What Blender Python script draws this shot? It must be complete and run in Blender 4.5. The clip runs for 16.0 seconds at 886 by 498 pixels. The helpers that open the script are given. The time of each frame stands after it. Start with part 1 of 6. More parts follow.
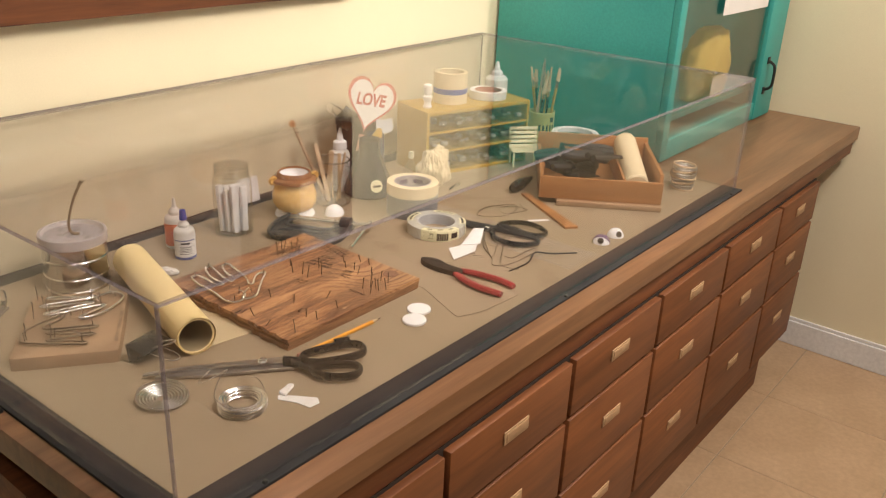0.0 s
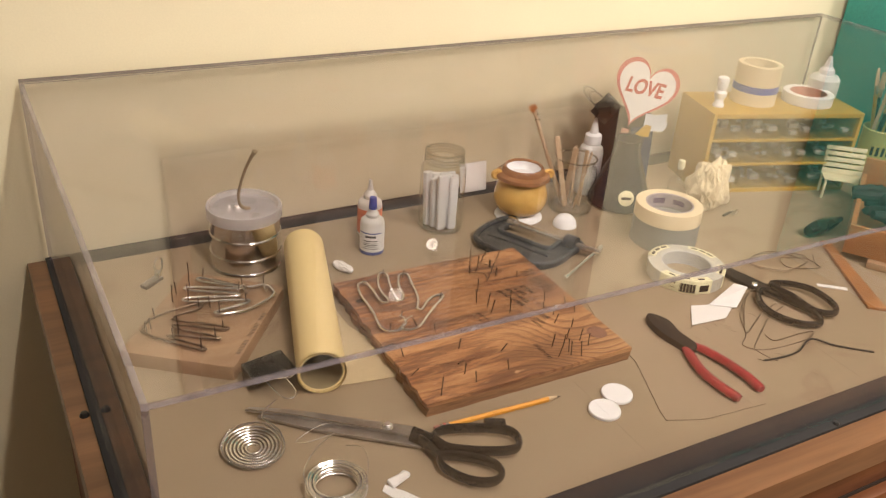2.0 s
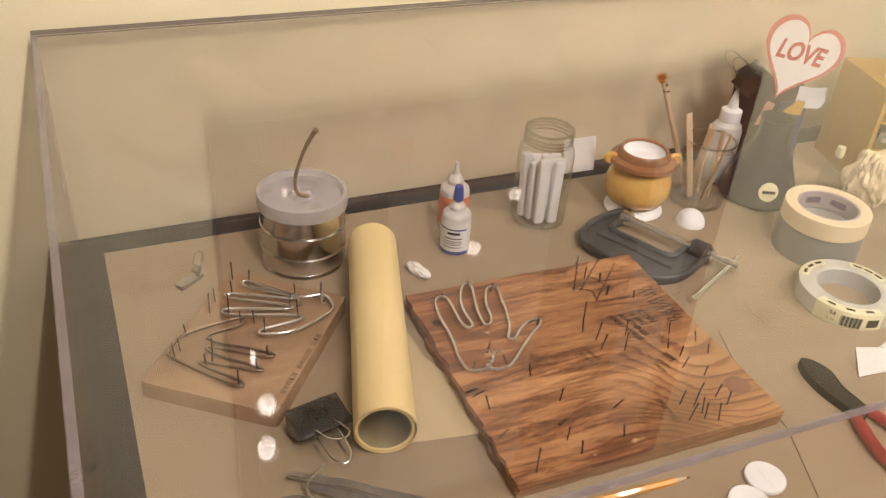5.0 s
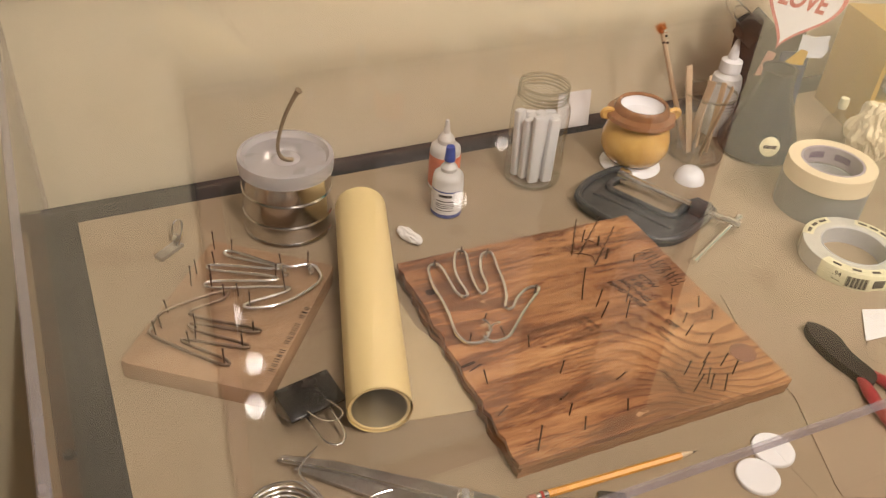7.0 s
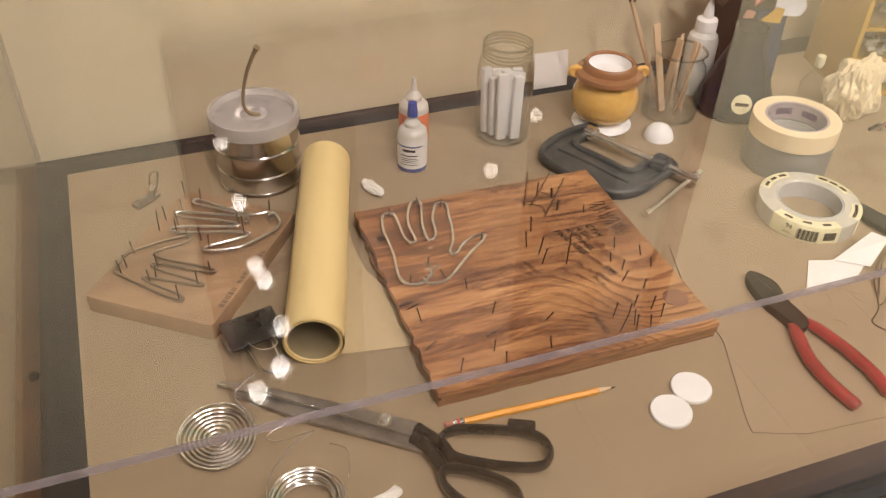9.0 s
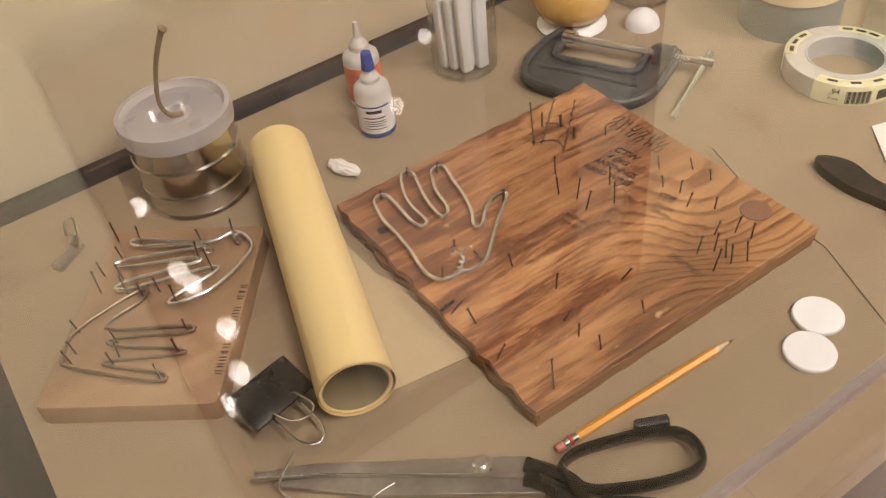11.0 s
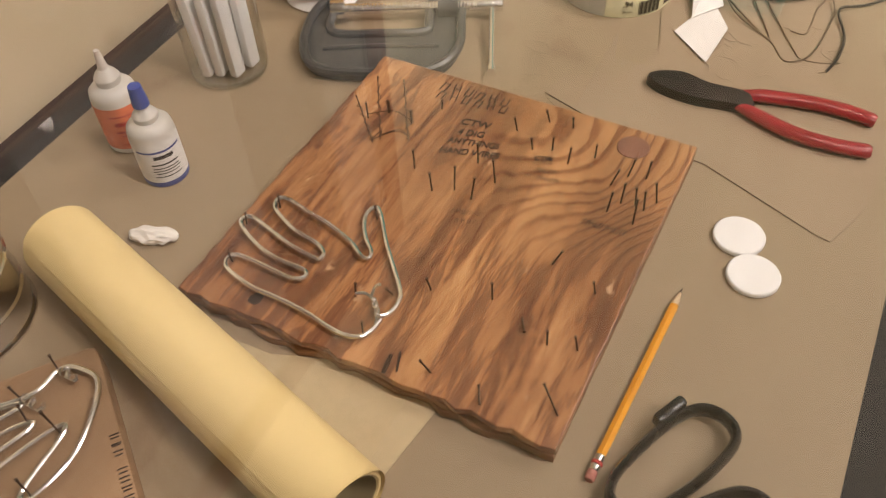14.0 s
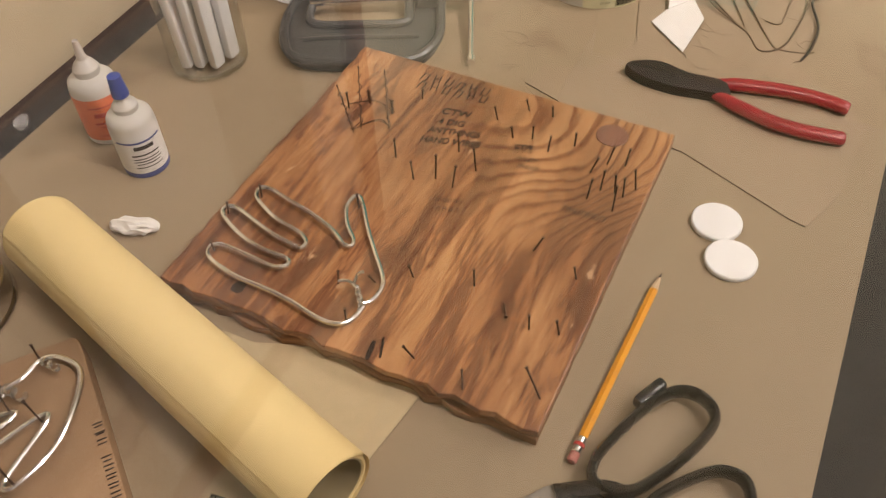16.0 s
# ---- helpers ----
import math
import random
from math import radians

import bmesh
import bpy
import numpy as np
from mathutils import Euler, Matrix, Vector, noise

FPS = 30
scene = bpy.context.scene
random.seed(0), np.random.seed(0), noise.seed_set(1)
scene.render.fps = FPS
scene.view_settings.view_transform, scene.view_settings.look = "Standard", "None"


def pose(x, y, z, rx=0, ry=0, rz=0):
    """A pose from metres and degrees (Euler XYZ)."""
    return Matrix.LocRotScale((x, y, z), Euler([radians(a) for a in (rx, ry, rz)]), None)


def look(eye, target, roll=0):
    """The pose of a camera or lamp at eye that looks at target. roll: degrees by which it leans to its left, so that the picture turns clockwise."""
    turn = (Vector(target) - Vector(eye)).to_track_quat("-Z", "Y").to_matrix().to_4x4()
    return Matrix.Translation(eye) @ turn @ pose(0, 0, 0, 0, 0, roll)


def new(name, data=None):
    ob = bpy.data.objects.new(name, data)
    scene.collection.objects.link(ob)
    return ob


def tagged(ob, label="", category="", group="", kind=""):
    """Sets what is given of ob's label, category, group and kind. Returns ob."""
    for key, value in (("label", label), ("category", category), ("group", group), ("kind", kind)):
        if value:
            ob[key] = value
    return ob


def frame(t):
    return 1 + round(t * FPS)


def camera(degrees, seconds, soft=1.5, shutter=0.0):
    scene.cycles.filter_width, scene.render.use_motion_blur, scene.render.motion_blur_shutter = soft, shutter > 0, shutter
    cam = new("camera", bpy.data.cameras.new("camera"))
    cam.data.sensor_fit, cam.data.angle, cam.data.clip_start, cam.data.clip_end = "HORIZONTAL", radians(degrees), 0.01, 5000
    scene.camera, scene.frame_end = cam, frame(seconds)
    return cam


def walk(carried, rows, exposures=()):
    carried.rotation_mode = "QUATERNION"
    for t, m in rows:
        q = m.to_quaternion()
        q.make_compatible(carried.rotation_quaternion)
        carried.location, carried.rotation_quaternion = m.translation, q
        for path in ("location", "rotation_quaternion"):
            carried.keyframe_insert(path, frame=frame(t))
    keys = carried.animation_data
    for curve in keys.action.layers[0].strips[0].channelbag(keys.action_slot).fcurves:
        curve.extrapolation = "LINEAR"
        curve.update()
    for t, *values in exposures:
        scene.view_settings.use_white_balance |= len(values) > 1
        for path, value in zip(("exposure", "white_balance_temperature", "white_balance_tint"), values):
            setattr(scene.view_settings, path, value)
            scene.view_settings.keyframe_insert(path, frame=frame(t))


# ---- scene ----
cam = camera(55.2, 16.0, soft=1.15)
# seconds, x, y, z, yaw, pitch, roll
ROWS = [
    (0.0, -0.441, -0.709, 1.615, -52.17, -23.14, 2.67),
    (0.5, -0.337, -0.615, 1.611, -47.60, -24.97, 2.89),
    (1.0, -0.273, -0.522, 1.585, -44.40, -25.86, 3.13),
    (1.5, -0.187, -0.507, 1.598, -37.91, -27.27, 3.50),
    (2.0, -0.062, -0.516, 1.608, -30.00, -28.23, 4.42),
    (2.5, 0.011, -0.512, 1.609, -25.70, -28.59, 3.49),
    (3.0, 0.028, -0.448, 1.606, -23.97, -29.03, 2.97),
    (3.5, 0.037, -0.366, 1.596, -24.16, -29.78, 3.82),
    (4.0, 0.042, -0.314, 1.585, -24.04, -30.92, 4.44),
    (4.5, 0.039, -0.283, 1.578, -24.40, -32.13, 4.76),
    (5.0, 0.041, -0.253, 1.570, -24.54, -33.54, 4.63),
    (7.5, 0.062, -0.199, 1.561, -26.45, -37.51, 4.82),
    (8.0, 0.101, -0.233, 1.569, -26.16, -37.98, 4.53),
    (8.5, 0.140, -0.267, 1.572, -23.62, -38.65, 3.26),
    (9.0, 0.155, -0.309, 1.570, -20.95, -38.75, 1.94),
    (9.2, 0.153, -0.303, 1.572, -20.63, -39.53, 1.75),
    (11.3, 0.121, -0.038, 1.476, -32.99, -45.65, -9.95),
    (11.5, 0.131, -0.008, 1.476, -36.98, -47.04, -10.42),
    (12.0, 0.130, 0.070, 1.461, -47.71, -47.88, -6.37),
    (12.5, 0.124, 0.106, 1.457, -53.66, -48.51, -3.96),
    (13.0, 0.112, 0.130, 1.451, -57.26, -48.83, -2.96),
    (13.5, 0.097, 0.145, 1.449, -59.65, -48.92, -2.58),
    (14.0, 0.093, 0.151, 1.448, -60.46, -49.18, -3.00),
    (14.5, 0.095, 0.152, 1.447, -61.59, -49.20, -2.54),
    (15.0, 0.098, 0.151, 1.448, -61.89, -49.35, -2.37),
    (15.5, 0.091, 0.153, 1.444, -62.55, -49.14, -1.87),
    (16.0, 0.084, 0.148, 1.446, -62.49, -49.38, -1.94),
]
walk(cam, [(t, pose(x, y, z, 90 + pitch, 0, yaw) @ pose(0, 0, 0, 0, 0, roll)) for t, x, y, z, yaw, pitch, roll in ROWS],
     exposures=[(0.0, -0.21), (2.0, -0.32), (5.0, -0.32), (9.0, -0.32), (12.0, -0.32), (16.0, -0.38)])

# ---- light ----
TZ = 0.905           # height of the covered worktop
CEIL = 2.985
world = bpy.data.worlds.new("room_world")
scene.world = world
world.use_nodes = True
world.node_tree.nodes["Background"].inputs[0].default_value = (1.0, 0.86, 0.66, 1)
world.node_tree.nodes["Background"].inputs[1].default_value = 0.05
scene.view_settings.exposure = 0.0
scene.cycles.transparent_max_bounces = 24
WARM = (1.0, 0.885, 0.79)
SPOTS = [(0.48, -1.38), (0.46, -0.90), (0.43, -0.49), (0.44, -0.40), (0.44, -0.15), (0.39, 0.03), (0.30, 0.11)]


def lamp_spot(x, y, tx, ty, watts, cone=88, tz=TZ):
    d = bpy.data.lights.new("track_or_fill_bulb", "SPOT")
    d.energy, d.color, d.spot_size, d.spot_blend, d.shadow_soft_size = watts, WARM, radians(cone), 0.5, 0.03
    o = new("track_or_fill_bulb", d)
    o.matrix_world = look((x, y, CEIL - 0.16), (tx, ty, tz))
    return o


# ---- materials ----
def nodes_of(name):
    m = bpy.data.materials.new(name)
    m.use_nodes = True
    nt = m.node_tree
    return m, nt, nt.nodes["Principled BSDF"]


def ramp_node(nt, fac, stops):
    r = nt.nodes.new("ShaderNodeValToRGB")
    el = r.color_ramp.elements
    while len(el) < len(stops):
        el.new(0.5)
    for e, (p, c) in zip(el, stops):
        e.position, e.color = p, (*c, 1)
    nt.links.new(fac, r.inputs[0])
    return r.outputs[0]


def coords(nt, stretch=(1, 1, 1), kind="Object", turn=(0, 0, 0)):
    tc, mp = nt.nodes.new("ShaderNodeTexCoord"), nt.nodes.new("ShaderNodeMapping")
    mp.inputs["Scale"].default_value = stretch
    mp.inputs["Rotation"].default_value = turn
    nt.links.new(tc.outputs[kind], mp.inputs[0])
    return mp.outputs[0]


def noise_node(nt, vec, scale, detail=4, rough=0.55, distort=0.0):
    n = nt.nodes.new("ShaderNodeTexNoise")
    n.inputs["Scale"].default_value, n.inputs["Detail"].default_value = scale, detail
    n.inputs["Roughness"].default_value, n.inputs["Distortion"].default_value = rough, distort
    nt.links.new(vec, n.inputs["Vector"])
    return n.outputs[0]


def mixed(nt, fac, a, b, mode="MIX"):
    m = nt.nodes.new("ShaderNodeMix")
    m.data_type, m.blend_type = "RGBA", mode
    for val, sock in ((fac, m.inputs[0]), (a, m.inputs[6]), (b, m.inputs[7])):
        if isinstance(val, (int, float)):
            sock.default_value = val
        elif isinstance(val, tuple):
            sock.default_value = (*val, 1)
        else:
            nt.links.new(val, sock)
    return m.outputs[2]


def bump_to(nt, bsdf, height, strength, distance):
    b = nt.nodes.new("ShaderNodeBump")
    b.inputs["Strength"].default_value, b.inputs["Distance"].default_value = strength, distance
    nt.links.new(height, b.inputs["Height"])
    nt.links.new(b.outputs[0], bsdf.inputs["Normal"])


def surface(name, c1, c2=None, scale=8.0, fine=120.0, rough=0.5, metal=0.0, bump=0.15, depth=0.0006, stretch=(1, 1, 1), coat=0.0, trans=0.0, rough2=None, sheen=0.0, grit=0.86):
    """Two tones mixed at two scales, uneven gloss and a fine relief."""
    m, nt, b = nodes_of(name)
    c2 = c2 or tuple(0.78 * v for v in c1)
    v = coords(nt, stretch)
    big, small = noise_node(nt, v, scale, 5), noise_node(nt, v, fine, 3)
    tone = ramp_node(nt, big, [(0.3, c2), (0.7, c1)])
    grain = ramp_node(nt, small, [(0.3, (grit,) * 3), (0.7, (1.0,) * 3)])
    nt.links.new(mixed(nt, 1.0, tone, grain, "MULTIPLY"), b.inputs["Base Color"])
    r2 = rough2 if rough2 is not None else min(1.0, rough * 1.25)
    gloss = ramp_node(nt, big, [(0.3, (rough,) * 3), (0.75, (r2,) * 3)])
    nt.links.new(gloss, b.inputs["Roughness"])
    b.inputs["Metallic"].default_value, b.inputs["Coat Weight"].default_value = metal, coat
    b.inputs["Transmission Weight"].default_value = trans
    b.inputs["Sheen Weight"].default_value = sheen
    if bump:
        bump_to(nt, b, small, bump, depth)
    return m


def wood(name, light, dark, grain=60.0, along=(0.08, 1, 1), rough=0.42, coat=0.15, bump=0.12, turn=(0, 0, 0)):
    m, nt, b = nodes_of(name)
    v = coords(nt, along, turn=turn)
    info = nt.nodes.new("ShaderNodeObjectInfo")
    sh = nt.nodes.new("ShaderNodeVectorMath")
    sh.operation = "MULTIPLY_ADD"
    nt.links.new(info.outputs["Random"], sh.inputs[0])
    sh.inputs[1].default_value = (7.0, 3.0, 5.0)
    nt.links.new(v, sh.inputs[2])
    v = sh.outputs[0]
    f1, f2 = noise_node(nt, v, grain, 6, 0.6, 0.6), noise_node(nt, v, grain * 0.16, 3, 0.5, 1.2)
    t1 = ramp_node(nt, f1, [(0.32, dark), (0.66, light)])
    t2 = ramp_node(nt, f2, [(0.3, (0.66,) * 3), (0.7, (1.0,) * 3)])
    nt.links.new(mixed(nt, 1.0, t1, t2, "MULTIPLY"), b.inputs["Base Color"])
    b.inputs["Roughness"].default_value, b.inputs["Coat Weight"].default_value = rough, coat
    b.inputs["Coat Roughness"].default_value = 0.25
    bump_to(nt, b, f1, bump, 0.0008)
    return m


def clear(name, tint=(1, 1, 1), ior=1.45, rough=0.02, gain=1.0, rise=0.75):
    """A thin clear sheet: see-through, with gloss that grows at glancing angles."""
    m, nt, b = nodes_of(name)
    out = nt.nodes["Material Output"]
    tr, gl, lw, mx = (nt.nodes.new("ShaderNode" + k) for k in ("BsdfTransparent", "BsdfGlossy", "LayerWeight", "MixShader"))
    tr.inputs[0].default_value = (*tint, 1)
    gl.inputs["Roughness"].default_value = rough
    lw.inputs[0].default_value = 0.5
    pw, ma = nt.nodes.new("ShaderNodeMath"), nt.nodes.new("ShaderNodeMath")
    pw.operation, pw.inputs[1].default_value = "POWER", 4.5
    ma.operation, ma.use_clamp = "MULTIPLY_ADD", True
    base = gain * ((ior - 1) / (ior + 1)) ** 2
    ma.inputs[1].default_value, ma.inputs[2].default_value = rise, base
    nt.links.new(lw.outputs["Facing"], pw.inputs[0])
    nt.links.new(pw.outputs[0], ma.inputs[0])
    src = ma.outputs[0]
    nt.links.new(src, mx.inputs[0])
    nt.links.new(tr.outputs[0], mx.inputs[1])
    nt.links.new(gl.outputs[0], mx.inputs[2])
    nt.links.new(mx.outputs[0], out.inputs[0])
    nt.nodes.remove(b)
    return m


def glow(name, colour, strength):
    m, nt, b = nodes_of(name)
    b.inputs["Base Color"].default_value = (*colour, 1)
    b.inputs["Emission Color"].default_value = (*colour, 1)
    b.inputs["Emission Strength"].default_value = strength
    return m


M_WALL = surface("cream_wall_paint", (0.80, 0.715, 0.50), (0.755, 0.67, 0.465), 1.5, 300, 0.6, bump=0.12, depth=0.0004, grit=0.96)
M_CEIL = surface("white_ceiling_paint", (0.80, 0.77, 0.70), (0.76, 0.73, 0.66), 2, 200, 0.7)
M_SKIRT = surface("white_gloss_trim", (0.80, 0.79, 0.78), (0.74, 0.73, 0.72), 3, 80, 0.35, bump=0.05)
M_TILE = surface("beige_floor_tile", (0.49, 0.335, 0.205), (0.40, 0.265, 0.155), 5, 60, 0.4, bump=0.1)
M_OAK = wood("brown_counter_wood", (0.235, 0.080, 0.026), (0.12, 0.037, 0.012), 55, rough=0.52, coat=0.0)
M_OAKTOP = wood("worn_counter_top_wood", (0.26, 0.125, 0.055), (0.16, 0.07, 0.03), 40, rough=0.35)
M_DRAWER = wood("reddish_drawer_wood", (0.245, 0.084, 0.026), (0.155, 0.050, 0.016), 45, rough=0.52, coat=0.0)
# near-black colour that stands for the shade in the drawer gaps
M_GAP = surface("gap_shade_colour", (0.03, 0.015, 0.008), None, 8, 90, 0.8)
M_BRASS = surface("pale_label_plate", (0.46, 0.29, 0.155), (0.35, 0.21, 0.11), 30, 200, 0.45)
M_BAND = surface("black_border_board", (0.013, 0.012, 0.013), (0.022, 0.021, 0.021), 6, 160, 0.72, bump=0.2)
M_KRAFT = surface("kraft_paper", (0.325, 0.248, 0.160), (0.285, 0.215, 0.136), 4, 240, 0.5, bump=0.2, depth=0.0004, grit=0.92)
def stained(m, tint, scale, lo, hi, amount):
    """Adds soft-edged stains with a shape of their own."""
    nt = m.node_tree
    b = nt.nodes["Principled BSDF"]
    old = b.inputs["Base Color"].links[0].from_socket
    v = coords(nt)
    mask = ramp_node(nt, noise_node(nt, v, scale, 5, 0.5, 1.4), [(lo, (0, 0, 0)), (hi, (amount,) * 3), (min(1, hi + 0.07), (amount * 0.25,) * 3)])
    nt.links.new(mixed(nt, mask, old, tint), b.inputs["Base Color"])
    return m


stained(M_KRAFT, (0.20, 0.13, 0.08), 6.0, 0.60, 0.65, 0.5)
M_KRAFT2 = surface("cut_kraft_paper", (0.340, 0.257, 0.172), (0.305, 0.228, 0.150), 6, 240, 0.5, bump=0.2, depth=0.0004, grit=0.92)
M_GROUT = surface("beige_grout", (0.40, 0.31, 0.21), None, 20, 200, 0.7)
M_TEAL = surface("teal_cabinet_paint", (0.055, 0.40, 0.36), (0.047, 0.35, 0.315), 3, 160, 0.42, bump=0.1)
M_ACRYL = clear("clear_acrylic", (0.988, 0.984, 0.988), 1.49, 0.004, 1.8, 0.52)
M_EDGE = surface("cut_acrylic_edge", (0.50, 0.46, 0.50), (0.30, 0.27, 0.29), 60, 100, 0.2, bump=0.05)


def seen_through(m, amount, tint):
    """Lets part of the light pass straight through a solid finish."""
    nt = m.node_tree
    tr, mx = nt.nodes.new("ShaderNodeBsdfTransparent"), nt.nodes.new("ShaderNodeMixShader")
    tr.inputs[0].default_value = (*tint, 1)
    mx.inputs[0].default_value = amount
    nt.links.new(nt.nodes["Principled BSDF"].outputs[0], mx.inputs[1])
    nt.links.new(tr.outputs[0], mx.inputs[2])
    nt.links.new(mx.outputs[0], nt.nodes["Material Output"].inputs[0])
    return m


seen_through(M_EDGE, 0.58, (0.86, 0.82, 0.84))
# the same cut edge with shade put into its colour, for the cover's back
M_BEDGE = surface("shade_coloured_acrylic_edge", (0.13, 0.10, 0.09), (0.2, 0.16, 0.15), 20, 100, 0.2, bump=0.05)
M_GLASS = clear("jar_glass", (0.978, 0.984, 0.975), 1.5, 0.05, 2.4, 1.0)
M_RIMGLASS = clear("thick_rim_glass", (0.93, 0.945, 0.925), 1.5, 0.06, 4.0, 1.0)
M_PANE = clear("window_glass", (0.95, 0.97, 0.96), 1.5, 0.006, 1.6)
M_CARDBROWN = surface("brown_mount_card", (0.06, 0.045, 0.03), None, 6, 160, 0.7)
M_PICGLASS = clear("picture_glass", (0.97, 0.97, 0.97), 1.5, 0.004, 8.0)
M_LENS = glow("lamp_lens", (1.0, 0.93, 0.84), 300.0)
M_BLACKMETAL = surface("black_metal", (0.025, 0.024, 0.023), (0.05, 0.045, 0.04), 30, 200, 0.38, 0.4, 0.1)
M_STEEL = surface("bright_steel", (0.88, 0.87, 0.86), (0.79, 0.78, 0.77), 20, 260, 0.17, 0.97, 0.02, grit=0.97)
M_DULL = surface("dull_steel", (0.55, 0.52, 0.48), (0.34, 0.31, 0.28), 25, 200, 0.30, 0.9, 0.1)
M_CHROME = surface("polished_steel_can", (0.74, 0.71, 0.68), (0.66, 0.63, 0.60), 12, 160, 0.17, 1.0, 0.01)
M_RUST = surface("brown_nail_steel", (0.14, 0.085, 0.055), (0.08, 0.05, 0.035), 60, 300, 0.5, 0.7)
M_WIRE = surface("old_wire", (0.34, 0.255, 0.18), (0.22, 0.16, 0.11), 40, 200, 0.4, 0.8)
M_WHITE = surface("white_plastic", (0.82, 0.82, 0.82), (0.79, 0.79, 0.79), 10, 120, 0.4, bump=0.03, grit=0.97)
M_PAPERW = surface("white_paper", (0.82, 0.80, 0.78), (0.77, 0.75, 0.72), 14, 200, 0.6)
M_MILK = surface("milky_plastic", (0.80, 0.77, 0.72), (0.74, 0.71, 0.66), 10, 100, 0.35, bump=0.03, trans=0.25)
M_YELLOWPAPER = surface("yellow_tracing_paper", (0.80, 0.63, 0.31), (0.775, 0.60, 0.285), 5, 150, 0.5, bump=0.08, grit=0.95)
M_PENCIL = surface("yellow_pencil_lacquer", (0.80, 0.36, 0.02), (0.72, 0.30, 0.015), 30, 200, 0.3, coat=0.3, bump=0.03)
M_RUBBER = surface("pink_eraser", (0.52, 0.20, 0.16), None, 60, 200, 0.7)
M_RED = surface("red_dipped_vinyl", (0.36, 0.022, 0.030), (0.27, 0.016, 0.022), 20, 120, 0.28, coat=0.3, bump=0.05)
M_DARKSTEEL = surface("dark_forged_steel", (0.050, 0.034, 0.028), (0.030, 0.022, 0.020), 30, 150, 0.5, 0.5, 0.2)
M_BLACKENAMEL = surface("worn_black_enamel", (0.009, 0.008, 0.008), (0.022, 0.019, 0.016), 45, 220, 0.24, 0.0, 0.12, coat=0.4)
M_TOOLBLACK = surface("matt_black_grip", (0.010, 0.010, 0.010), (0.018, 0.016, 0.015), 30, 160, 0.55, bump=0.1)
M_IRON = surface("grey_painted_iron", (0.090, 0.093, 0.094), (0.055, 0.057, 0.058), 30, 160, 0.3, 0.2, 0.2)
M_INK = surface("black_ink", (0.025, 0.012, 0.008), None, 80, 300, 0.7)
M_REDINK = surface("red_marker", (0.50, 0.045, 0.035), (0.42, 0.04, 0.03), 60, 200, 0.6)
M_PINKEDGE = surface("pinkish_red_border", (0.62, 0.14, 0.12), (0.52, 0.10, 0.09), 40, 160, 0.6)
M_BLUE = surface("blue_plastic", (0.03, 0.075, 0.42), None, 20, 100, 0.3, bump=0.03)
M_ORANGE = surface("orange_label", (0.80, 0.22, 0.09), (0.74, 0.19, 0.08), 20, 200, 0.5)
M_CREAMTAPE = surface("cream_masking_tape", (0.76, 0.64, 0.42), (0.70, 0.57, 0.36), 14, 260, 0.6, bump=0.2)
M_SILVERTAPE = surface("silver_grey_tape", (0.25, 0.25, 0.25), (0.20, 0.20, 0.20), 12, 240, 0.42, 0.2)
M_CORE = surface("purple_grey_core", (0.30, 0.25, 0.30), (0.38, 0.33, 0.35), 40, 120, 0.6)
M_GREYCORE = surface("grey_card_core", (0.42, 0.42, 0.42), (0.5, 0.5, 0.49), 30, 140, 0.6)
M_YGREEN = surface("pale_tape_label", (0.74, 0.70, 0.45), (0.68, 0.64, 0.40), 25, 160, 0.5)
M_OCHRE = surface("ochre_glaze", (0.80, 0.52, 0.17), (0.74, 0.42, 0.10), 25, 100, 0.2, coat=0.5, bump=0.04)
M_BROWNGLAZE = surface("brown_glaze", (0.36, 0.17, 0.075), (0.27, 0.12, 0.05), 25, 100, 0.22, coat=0.5, bump=0.05)
M_NAVY = surface("dark_blue_plastic", (0.010, 0.032, 0.085), (0.008, 0.025, 0.07), 10, 120, 0.35, bump=0.03)
M_BLACKCARD = surface("black_card", (0.010, 0.009, 0.010), (0.016, 0.014, 0.014), 8, 160, 0.8)
M_YBOX = surface("mustard_drawer_box", (0.50, 0.305, 0.030), (0.43, 0.26, 0.026), 10, 140, 0.42, bump=0.08)
M_GAUZE = surface("cream_gauze", (0.80, 0.69, 0.45), (0.72, 0.60, 0.37), 20, 180, 0.85, bump=0.4, sheen=0.4)
M_OLIVECAN = surface("yellow_green_can", (0.52, 0.50, 0.16), (0.46, 0.44, 0.13), 12, 120, 0.35)
M_CREAMWOOD = surface("cream_painted_wood", (0.76, 0.70, 0.46), (0.70, 0.63, 0.40), 16, 160, 0.45)
M_PINE = wood("orange_pine", (0.48, 0.22, 0.075), (0.34, 0.14, 0.045), 50, rough=0.4)
M_BOARD = wood("small_board_wood", (0.44, 0.285, 0.165), (0.345, 0.205, 0.112), 45, along=(0.1, 1, 1), rough=0.55, coat=0.05)
M_TWIG = surface("grey_brown_stem", (0.32, 0.25, 0.15), (0.20, 0.15, 0.09), 60, 220, 0.7, bump=0.3, depth=0.001)
M_FOAM = surface("yellow_foam", (0.80, 0.54, 0.14), (0.74, 0.47, 0.10), 15, 200, 0.85, bump=0.5, depth=0.001)
M_GLUEGREEN = surface("white_bottle_plastic", (0.78, 0.78, 0.75), (0.73, 0.73, 0.70), 12, 100, 0.35, bump=0.02)
M_PINKSKIN = surface("salmon_paint", (0.55, 0.27, 0.2), None, 60, 200, 0.6)
M_STRAW = surface("pale_stick_wood", (0.66, 0.50, 0.33), (0.58, 0.42, 0.26), 30, 160, 0.6, stretch=(1, 1, 0.1))
